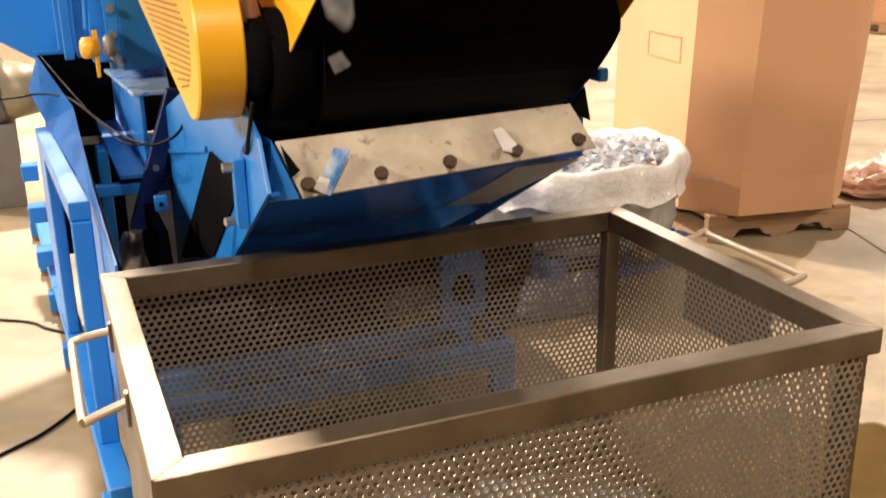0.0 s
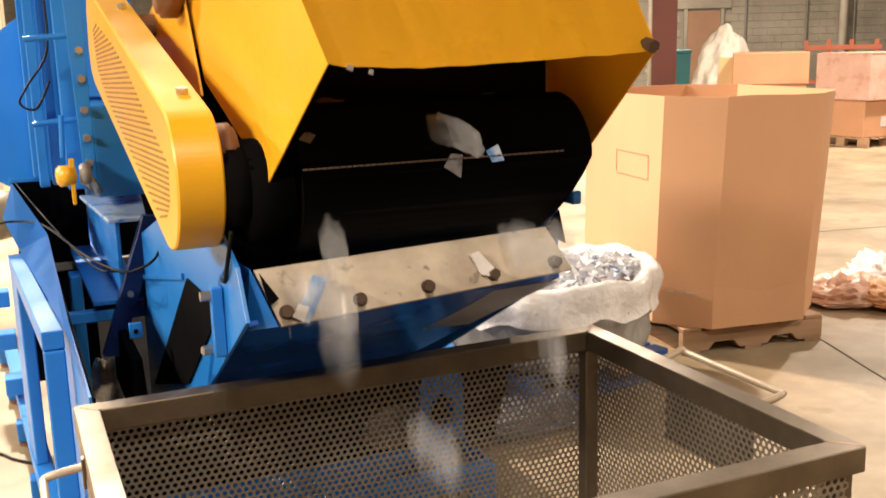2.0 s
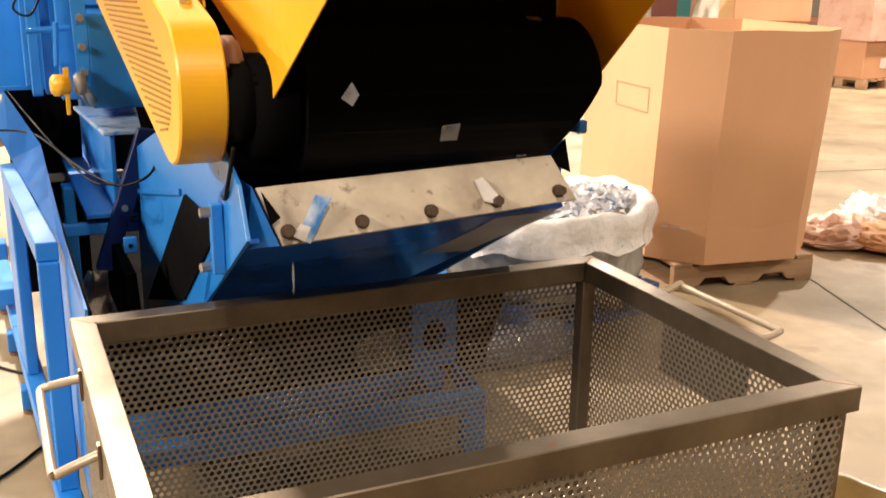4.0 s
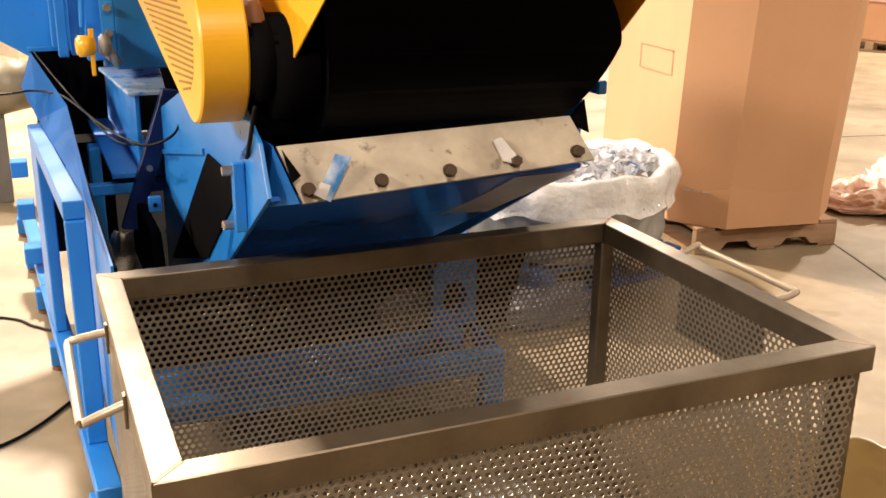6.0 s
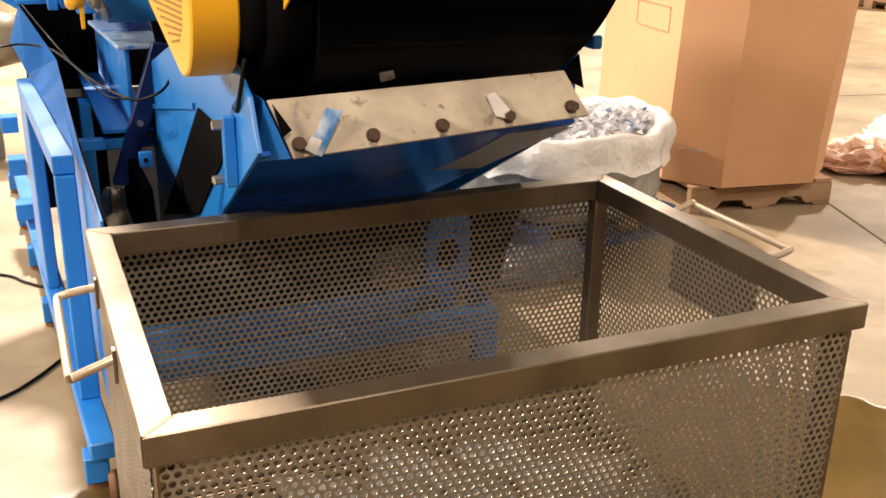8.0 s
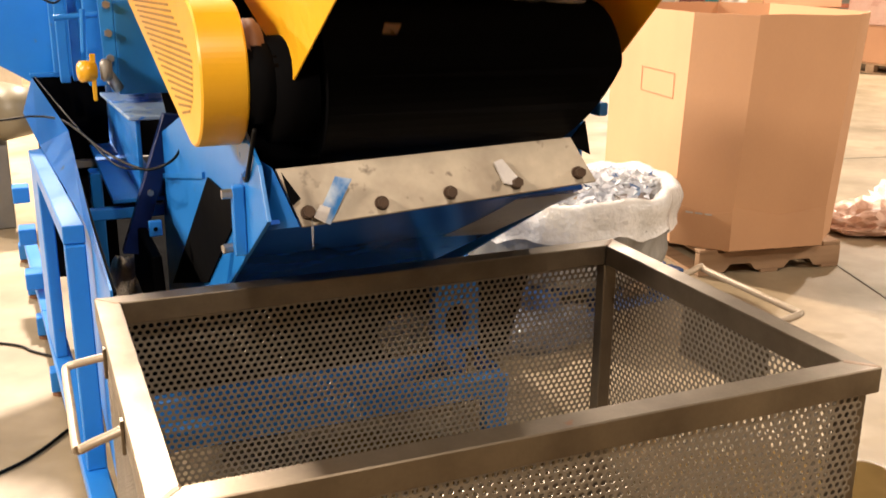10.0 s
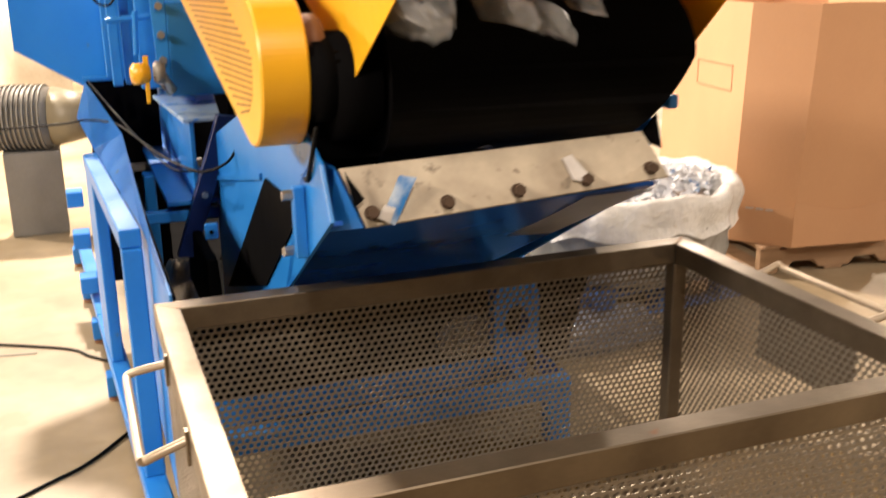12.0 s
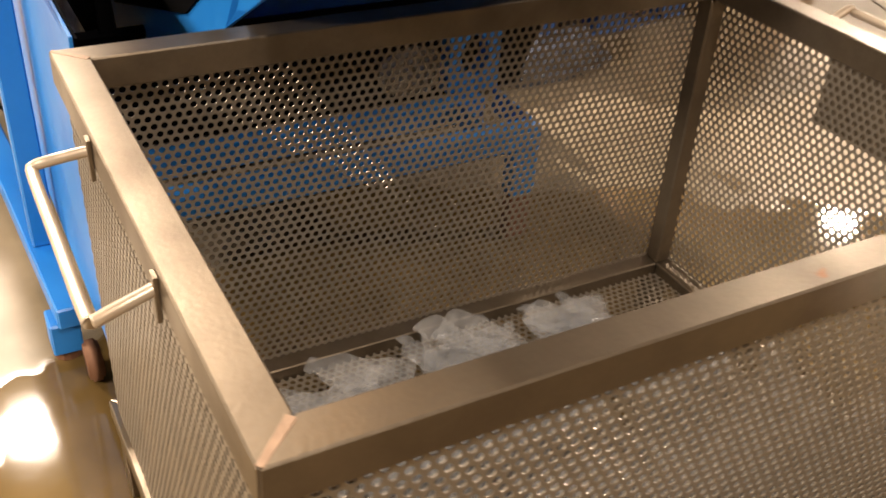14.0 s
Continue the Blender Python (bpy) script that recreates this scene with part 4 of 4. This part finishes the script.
# ---- scraps caught on the scraper sheet ----
def scrap(name, pts, thick, mat, label):
    bm = prism(pts, thick)
    return tagged(part(name, bm, mat), label, "plastic scrap")


scrap("label_scrap", [(0.378, 0.540, 1.058), (0.402, 0.535, 1.046), (0.452, 0.560, 1.122), (0.422, 0.566, 1.128)], (0, -0.003, 0.002), LABEL_BLUE, "torn blue and white bottle label stuck on the scraper sheet")
scrap("label_scrap", [(0.372, 0.541, 1.062), (0.392, 0.537, 1.050), (0.405, 0.545, 1.075), (0.388, 0.548, 1.082)], (0, -0.006, 0.002), LABEL_WHITE, "pale torn label end stuck on the scraper sheet")
scrap("film_scrap", [(0.748, 0.575, 1.130), (0.765, 0.575, 1.135), (0.790, 0.553, 1.100), (0.775, 0.548, 1.088), (0.760, 0.552, 1.092)], (0, -0.006, 0.002), LABEL_WHITE, "pale twist of film caught on a bolt")


for k, (x, z) in enumerate(((0.505, 1.494), (0.468, 1.502))):
    w = 0.005 + 0.002 * (k % 3)
    scrap("film_scrap", [(x - w, 0.441, z), (x + w * 0.6, 0.440, z - 0.004), (x + w, 0.442, z + 0.005), (x - w * 0.3, 0.443, z + 0.007)], (0, -0.004, 0.001), SCRAP, "small pale film scrap caught on the hood's torn edge")


scrap("cardboard_flap", [(1.938, 2.555, 0.49), (2.138, 2.515, 0.50), (2.138, 2.645, 0.545), (1.978, 2.655, 0.53)], (0, 0.006, 0.003), CARD_IN, "torn cardboard flap lying in the bulk bag")


# ---- cables ----
def cable(points, r, label):
    return tagged(part("cable", tube(points, r, 8, 8), CABLE, smooth=True), label, "cable")


cable([(-1.4, 2.9, 0.86), (-0.55, 2.72, 0.93), (-0.17, 2.64, 0.952), (-0.06, 2.66, 0.957), (0.035, 2.5, 0.957), (0.116, 1.95, 0.95), (0.172, 1.68, 0.95), (0.22, 1.61, 0.952), (0.285, 1.60, 0.99), (0.33, 1.75, 1.06)], 0.004, "black cable sagging over the tank edge")
cable([(-0.04, 3.0, 1.06), (0.03, 2.6, 0.99), (0.10, 2.2, 0.93), (0.15, 1.9, 0.91), (0.20, 1.7, 0.935)], 0.003, "thin black cable inside the tank edge")
cable([(-1.6, 3.6, 0.006), (-0.8, 3.25, 0.006), (-0.275, 2.966, 0.006), (-0.152, 2.821, 0.006), (-0.035, 2.66, 0.006), (0.05, 2.42, 0.006), (0.04, 2.22, 0.006), (-0.04, 2.10, 0.006), (-0.16, 1.936, 0.006), (-0.275, 1.838, 0.006), (-0.6, 1.66, 0.006), (-1.4, 1.5, 0.006)], 0.0055, "black cable looped on the floor")
cable([(0.29, 0.62, 1.215), (0.285, 0.66, 1.14), (0.29, 0.72, 1.10), (0.30, 0.80, 1.12), (0.31, 0.84, 1.20)], 0.0045, "black cable loop under the chain guard")
cable([(0.10, 2.6, 2.3), (0.11, 2.55, 1.75), (0.10, 2.5, 1.55), (0.03, 2.5, 1.44), (0.0, 2.5, 1.38), (0.05, 2.5, 1.36), (0.10, 2.5, 1.45)], 0.004, "thin black cable hanging on the housing")


# ---- far end of the hall ----
def far_wall():
    m = Matrix.Translation((19.0, 21.5, 0)) @ pose(0, 0, 0, 0, 0, -30)
    base = part("wall_north", box(-34, 14, 0.02, 0.3, 0, 7.0, 0), MORTAR)
    base.matrix_basis = m
    tagged(base, "grey painted concrete block wall", "wall", kind="structure")
    # The block courses near the door, one piece each.
    bm = box(-0.197, 0.197, -0.02, 0.02, -0.096, 0.096, 0.006)
    me = bpy.data.meshes.new("block")
    bm.to_mesh(me)
    bm.free()
    me.materials.append(BLOCK)
    for j in range(13, 29):
        for i in range(-6, 12):
            x = i * 0.4 + (0.2 if j % 2 else 0.0)
            z = 0.1 + j * 0.2
            if -1.50 < x < 0.0 and z < 2.7:
                continue
            ob = new("block", me)
            ob.parent = base
            ob.matrix_basis = Matrix.Translation((x, 0.0, z))
    rest = bmesh.new()
    for j in range(0, 34):
        for i in range(-70, 34):
            x, z = i * 0.4 + (0.2 if j % 2 else 0.0), 0.1 + j * 0.2
            if 13 <= j < 29 and -6 <= i < 12:
                continue
            if -1.50 < x < 0.0 and z < 2.7:
                continue
            vs = [rest.verts.new((x + a * 0.197, -0.02, z + b * 0.096)) for a, b in ((-1, -1), (1, -1), (1, 1), (-1, 1))]
            ws = [rest.verts.new((x + a * 0.2, 0.019, z + b * 0.1)) for a, b in ((-1, -1), (1, -1), (1, 1), (-1, 1))]
            rest.faces.new(vs)
            for k in range(4):
                rest.faces.new((vs[k], vs[(k + 1) % 4], ws[(k + 1) % 4], ws[k]))
    ob = part("block_courses", rest, BLOCK, base)
    tagged(ob, kind="stuff")
    door = part("door_1", box(-1.19, -0.30, -0.06, 0.015, 0.0, 2.30, 0.006), DOOR)
    door.matrix_basis = m
    tagged(door, "brown door in a grey frame in the block wall", "door", kind="structure")
    for x0, x1, z0, z1 in ((-1.30, -1.195, 0, 2.36), (-0.295, -0.19, 0, 2.36), (-1.50, -0.0, 2.37, 2.72)):
        part("door_frame", box(x0, x1, -0.09, 0.015, z0, z1, 0.006), BLOCK, door, "grey frame")
    pipe = part("wall_pipe", rod((2.98, -0.25, 0), (2.98, -0.25, 7), 0.11, 16), TARP, smooth=True)
    pipe.matrix_basis = m
    tagged(pipe, "white vertical pipe in front of the block wall", "pipe", kind="structure")
    for x in (0.40, 2.05, 3.32):
        c = part("wall_conduit", rod((x, -0.06, 0), (x, -0.06, 7), 0.035, 8), GREY)
        c.matrix_basis = m
        tagged(c, "thin grey conduit on the block wall", "conduit", kind="structure")


def spot(deg, dist, z=0.0):
    """A place by its heading from the cage and its distance."""
    return (-0.06 + dist * math.sin(radians(deg)), -1.16 + dist * math.cos(radians(deg)), z)


def far_things():
    # Oxide-red building column.
    x, y, _ = spot(36.55, 20.5)
    col = thing("building_column", "dark oxide-red steel building column with a pale conduit", "column", kind="structure", at=(x, y, 0), rz=-36)
    part("flange", box(-0.24, 0.24, -0.03, 0.0, 0, 7.0, 0.004), RED_STEEL, col)
    part("flange", box(-0.24, 0.24, 0.42, 0.45, 0, 7.0, 0.004), RED_STEEL, col)
    part("web", box(-0.015, 0.015, 0.001, 0.419, 0, 7.0, 0.002), RED_STEEL, col)
    part("conduit", rod((-0.29, -0.05, 0), (-0.29, -0.05, 7), 0.04, 10), TARP, col, "pale conduit", True)
    # Teal bin, sack heap and cartons near the wall.
    x, y, _ = spot(37.6, 22.0)
    t = thing("teal_bin", "teal plastic wheeled bin", "bin", at=(x, y, 0), rz=-36)
    part("bin_body", prism([(-0.13, 0, 0.1), (0.13, 0, 0.1), (0.15, -0.05, 1.25), (-0.15, -0.05, 1.25)], (0, 0.45, 0), 0.01), TEAL, t)
    part("bin_lid", box(-0.17, 0.17, -0.08, 0.47, 1.25, 1.32, 0.01), TEAL, t)
    for s in (-0.09, 0.09):
        part("bin_wheel", rod((s - 0.03, 0.4, 0.1), (s + 0.03, 0.4, 0.1), 0.1, 14), BLACK, t)
    x, y, _ = spot(39.75, 19.0)
    bm = bmesh.new()
    bmesh.ops.create_icosphere(bm, subdivisions=5, radius=1)
    for v in bm.verts:
        n = noise.noise(v.co * 2.2) * 0.22 + noise.noise(v.co * 6) * 0.08
        taper = 1 - 0.45 * max(0, v.co.z)
        v.co = Vector((v.co.x * 0.52 * taper * (1 + n), v.co.y * 0.5 * (1 + n), max(0.0, 0.88 + v.co.z * 0.88 * (1 + n * 0.4))))
    s = part("bulk_sack", bm, TARP, smooth=True)
    s.matrix_basis = pose(x, y, 0)
    tagged(s, "crumpled white bulk sack by the block wall", "sack")
    s2 = part("leaning_board", box(-0.16, 0.16, -0.02, 0.02, 0.0, 1.25, 0.004), CARD_IN)
    s2.matrix_basis = pose(*spot(39.75, 17.2), 8, 4, -38)
    tagged(s2, "pale cardboard sheet leaning on the sacks", "cardboard sheet")

    def carton(deg, dist, w, d, h, rz, label, mat, z=0.0, name="cardboard_box"):
        c = thing(name, label, "cardboard box", at=spot(deg, dist, z), rz=rz)
        part("carton_body", box(-w / 2, w / 2, 0, d, 0, h, 0.012), mat, c)
        part("carton_lid", box(-w / 2 - 0.02, w / 2 + 0.02, -0.02, d + 0.02, h * 0.62, h + 0.012, 0.012), mat, c)
        return c

    carton(42.2, 16.8, 1.12, 1.0, 1.29, -40, "large closed brown carton in the back of the hall", CARTON)
    pallet("wooden_pallet", "wooden pallet under the wrapped cartons", (10.74, 9.76, 0.0), -85, 0.84, 1.0)

    def stacked(name, label, w, h, z, mat):
        c = thing(name, label, "cardboard box", at=(10.77, 9.36, z), rz=-85)
        part("carton_body", box(-w / 2, w / 2, 0, 1.0, 0, h, 0.012), mat, c)
        part("carton_flap", box(-w / 2 - 0.006, w / 2 + 0.006, -0.006, 0.5, h - 0.002, h + 0.008, 0.002), mat, c)
        part("carton_flap", box(-w / 2 - 0.006, w / 2 + 0.006, 0.503, 1.006, h - 0.002, h + 0.008, 0.002), mat, c)
        return c

    c = stacked("cardboard_box", "brown carton with white labels on a pallet", 0.80, 0.50, 0.14, CARTON)
    part("white_label", box(-0.38, -0.29, -0.005, -0.001, 0.16, 0.30, 0), LABEL_WHITE, c, "white paper label")
    part("white_label", box(0.401, 0.405, 0.34, 0.46, 0.14, 0.28, 0), LABEL_WHITE, c, "white paper label")
    stacked("wrapped_box", "carton wrapped in pinkish stretch film", 0.92, 0.64, 0.652, PINK_WRAP)
    rack = thing("pallet_rack", "orange steel pallet rack", "rack", at=spot(45.1, 21), rz=-44)
    for x in (-0.41, 0.0, 0.41, 0.86):
        part("upright", box(x - 0.04, x + 0.04, -0.04, 0.04, 0, 1.46, 0.004), ORANGE, rack)
    part("beam", box(-0.45, 0.95, -0.06, -0.041, 1.27, 1.36, 0.003), ORANGE, rack)
    part("beam", box(-0.45, 0.95, -0.06, -0.041, 0.62, 0.70, 0.003), ORANGE, rack)
    lock = thing("steel_locker", "tall beige steel locker", "locker", at=(-0.25, 13.5, 0), rz=0)
    part("locker_body", box(-0.5, 0.42, 0, 0.6, 0.05, 2.75, 0.01), BEIGE, lock)
    part("locker_door", box(-0.46, 0.38, -0.025, -0.003, 0.15, 2.65, 0.008), BEIGE, lock)
    part("locker_handle", box(0.30, 0.33, -0.05, -0.026, 1.3, 1.45, 0.004), ZINC, lock)
    part("locker_foot", box(-0.48, 0.40, 0.02, 0.58, 0.0, 0.049, 0.004), BLACK, lock)
    tk = part("white_drum", lathe([(0.30, 0.0), (0.32, 0.02), (0.32, 1.0), (0.28, 1.25), (0.10, 1.38), (0.02, 1.4)], 24), TARP, smooth=True)
    tk.matrix_basis = pose(-0.40, 9.0, 0)
    tagged(tk, "white round plastic tank", "tank")


def crumpled(at, rx, ry, h, seed, label, mat):
    """A low faceted lump of creased film."""
    bm = bmesh.new()
    bmesh.ops.create_icosphere(bm, subdivisions=4, radius=1)
    for v in bm.verts:
        p = v.co.copy()
        n = 0.30 * noise.noise(p * 1.7 + Vector((seed, 0, 0))) + 0.22 * abs(noise.noise(p * 4.1 + Vector((seed, 3, 0)))) + 0.10 * noise.noise(p * 9 + Vector((0, seed, 0)))
        v.co = Vector((p.x * rx * (1 + n), p.y * ry * (1 + n), max(0.002, h * (0.45 + 0.55 * p.z) * (0.8 + 1.2 * n))))
    ob = part("crumpled_film", bm, mat)
    ob.matrix_basis = pose(*at)
    return tagged(ob, label, "plastic film")


far_wall()
far_things()
crumpled((4.35, 3.05, 0), 0.28, 0.22, 0.16, 3, "crumpled clear film beside the pallet", FILM_PINK)
crumpled((4.60, 2.82, 0), 0.26, 0.20, 0.15, 7, "crumpled brown paper and film on the floor", CARD)
crumpled((1.72, 2.16, 0), 0.26, 0.15, 0.16, 21, "crumpled clear film beside the blue pallet", FILM_CLEAR)
crumpled((4.95, 3.2, 0), 0.30, 0.24, 0.24, 11, "crumpled clear film on the floor", FILM)
crumpled((4.22, 3.35, 0), 0.2, 0.16, 0.10, 15, "small heap of crumpled film by the bin", FILM_PINK)


# ---- moving things ----
BELT_SPEED = 0.20
# Bottles: where across the belt, when they leave it, and whether they cling to it until it turns under.
FALLS = [(0.40, -0.03, 0), (0.48, 0.07, 0), (0.95, 1.54, 0), (0.92, 1.58, 0), (0.60, 1.66, 0), (0.41, 1.80, 0), (0.44, 1.83, 0), (0.84, 1.78, 0), (0.87, 1.73, 0), (0.43, 1.75, 0), (0.69, 2.62, 1), (0.48, 3.36, 0), (0.54, 3.38, 0),
         (0.38, 6.18, 0), (0.42, 6.20, 0), (0.51, 6.19, 0), (0.60, 6.21, 0), (0.64, 6.24, 0), (0.81, 6.20, 0), (0.86, 6.15, 0), (0.47, 9.10, 0), (0.54, 9.09, 0), (0.82, 9.09, 0), (0.74, 10.40, 0), (0.83, 10.37, 0), (0.87, 10.34, 0), (0.53, 10.56, 0), (0.88, 10.75, 0), (0.86, 10.71, 0),
         (0.44, 12.00, 0), (0.61, 11.99, 0), (0.37, 11.97, 0), (0.49, 12.00, 0), (0.67, 11.98, 0), (0.78, 12.06, 0)]
# Scraps stuck to the belt: across the belt, time at the belt's foremost line, size.
SCRAPS = [(0.868, 0.86, 0.042), (0.43, 0.0, 0.024), (0.71, 2.15, 0.026), (0.87, 3.30, 0.018), (0.43, 2.5, 0.020), (0.69, 3.73, 0.024), (0.49, 4.12, 0.022), (0.92, 5.0, 0.020),
          (0.61, 11.25, 0.018), (0.54, 10.57, 0.024), (0.55, 7.4, 0.022), (0.84, 8.4, 0.022), (0.795, 2.20, 0.024)]
FRONT = CR * (math.pi / 2 + SLOPE)      # belt metres from the top to the foremost line


def bottle_rows(x, t0, clings, spin, rest):
    rows = []
    s_go = FRONT * (1.15 if clings else 0.62)
    times = sorted({0.0, 14.0, *[round(max(0.0, t0 - k), 2) for k in (6, 3, 1.5, 1.0, 0.6, 0.3, 0.0)], *[round(t0 + 0.06 * k, 2) for k in range(1, 9) if t0 + 0.06 * k > 0]})
    y0, z0, a = belt_point(s_go, 0.035)
    x0 = max(0.45, min(x, 0.95))
    for t in times:
        if t <= t0:
            y, z, a = belt_point(max(-2.2, s_go + (t - t0) * BELT_SPEED), 0.035)
            rows.append((t, pose(x0, y, z, a, 0, spin)))
        else:
            d = t - t0
            y, z = y0 - 0.38 * d, z0 - 0.35 * d - 4.9 * d * d
            if z <= BASE + 0.09 or t == 14.0:
                rows.append((t, pose(x, rest, BASE + 0.085, 20, 5, spin + 30)))
            else:
                rows.append((t, pose(x0 + (x - x0) * min(1.0, d / 0.15), y, z, a + min(50.0, 420 * d), 12 * d, spin)))
    return rows


fallers = [bottle(k, Matrix(), "wet crushed clear plastic bottle dropping off the belt", "falling bottles") for k in range(len(FALLS))]


def belt_scrap(size, k):
    r = random.Random(k)
    pts = [(-size * r.uniform(0.6, 1), -size * 0.5, 0), (size * r.uniform(0.2, 0.8), -size * r.uniform(0.5, 1), 0), (size * r.uniform(0.7, 1.1), size * 0.4, 0), (-size * 0.3, size * r.uniform(0.5, 1.0), 0)]
    if k == 0:
        # A long strip that lies along the belt.
        pts = [(x * 0.45 + 0.15 * y, y * 1.5, z) for x, y, z in pts]
    ob = part("label_scrap", prism(pts, (0, 0, 0.001)), LABEL_WHITE if k == 0 else LABEL_BLUE if k == 12 else SCRAP)
    return tagged(ob, "torn blue label scrap riding on the belt" if k == 12 else "pale torn label scrap riding on the belt", "plastic scrap", "scraps on the belt")


def lacing():
    """The rusty row of lacing staples where the belt ends are joined, on its own centre."""
    bm = bmesh.new()
    for k in range(46):
        x = -0.295 + 0.53 * k / 45
        box(x - 0.0048, x + 0.0048, -0.0016, 0.0016, 0.0, 0.0022, 0, bm)
    return part("belt_lacing", bm, BOLT, bpy.data.objects["inclined_conveyor"], "thin pale staple lacing across the belt")


seam = lacing()


def drop():
    ob = part("water_drop", lathe([(0.0006, -0.028), (0.0016, -0.012), (0.0024, 0.01), (0.0014, 0.026), (0.0005, 0.03)], 8), PET, smooth=True)
    return tagged(ob, "falling string of water under the scraper sheet", "water drop", "water drops")


# Water strings: across the belt, and when they let go of the sheet.
DROPS = [(0.36, 0.2), (0.52, 0.9), (0.36, 1.35), (0.37, 2.05), (0.42, 2.15), (0.365, 2.6), (0.52, 2.95), (0.36, 3.45), (0.55, 3.55), (0.70, 3.6), (0.37, 3.9), (0.52, 4.1),
         (0.50, 6.3), (0.72, 6.45), (0.56, 6.9), (0.36, 9.4), (0.62, 9.45), (0.37, 10.0), (0.5, 10.45), (0.36, 10.95), (0.5, 11.0), (0.37, 12.1), (0.38, 12.4), (0.80, 13.38), (0.80, 13.46), (0.80, 13.54), (0.55, 13.9)]
drops = [drop() for _ in DROPS]


def drop_rows(x, t0):
    y, z = 0.538, 1.03 + 0.055 * (x - 0.36)
    rows = [(0.0, pose(x, y + 0.066, z + 0.055)), (max(0.02, t0 - 0.1), pose(x, y + 0.066, z + 0.055)), (t0, pose(x, y, z))]
    rows += [(t0 + 0.05 * k, pose(x, y, z - 4.9 * (0.05 * k) ** 2)) for k in range(1, 9)]
    return [r for r in rows if r[0] < 13.98] + [(14.0, pose(x, y, z - 0.80))]


riders = [belt_scrap(size, k) for k, (x, t, size) in enumerate(SCRAPS)]


def scrap_rows(x, t0, k):
    rows = []
    lim = CR * math.pi
    for i in range(29):
        t = i * 0.5
        s = FRONT + (t - t0) * BELT_SPEED
        if s > lim:
            # Down the return run.
            a = math.pi / 2 - SLOPE + math.pi
            y, z = CY + (CR + 0.003) * math.cos(a), CZ + (CR + 0.003) * math.sin(a)
            far = min(s - lim, 2.2)
            rows.append((t, pose(x, y + far * math.cos(SLOPE), z - far * math.sin(SLOPE), 180 - math.degrees(SLOPE), 0, 0) @ pose(0, 0, 0, 0, 0, 40 * k)))
        else:
            y, z, a = belt_point(max(s, -2.2), 0.003)
            rows.append((t, pose(x, y, z, a, 0, 0) @ pose(0, 0, 0, 0, 0, 40 * k)))
    return rows



def motions():
    for k, (ob, (x, t0, clings)) in enumerate(zip(fallers, FALLS)):
        walk(ob, bottle_rows(x, t0, clings, 90 + (0 if clings else 17 * k % 44 - 22), 0.25 + 0.05 * (k % 9)))
    for k, (ob, (x, t0, size)) in enumerate(zip(riders, SCRAPS)):
        walk(ob, scrap_rows(x, t0, k))
    walk(seam, scrap_rows(0.71, 2.2, 0))
    for ob, (x, t0) in zip(drops, DROPS):
        walk(ob, drop_rows(x, t0))


motions()
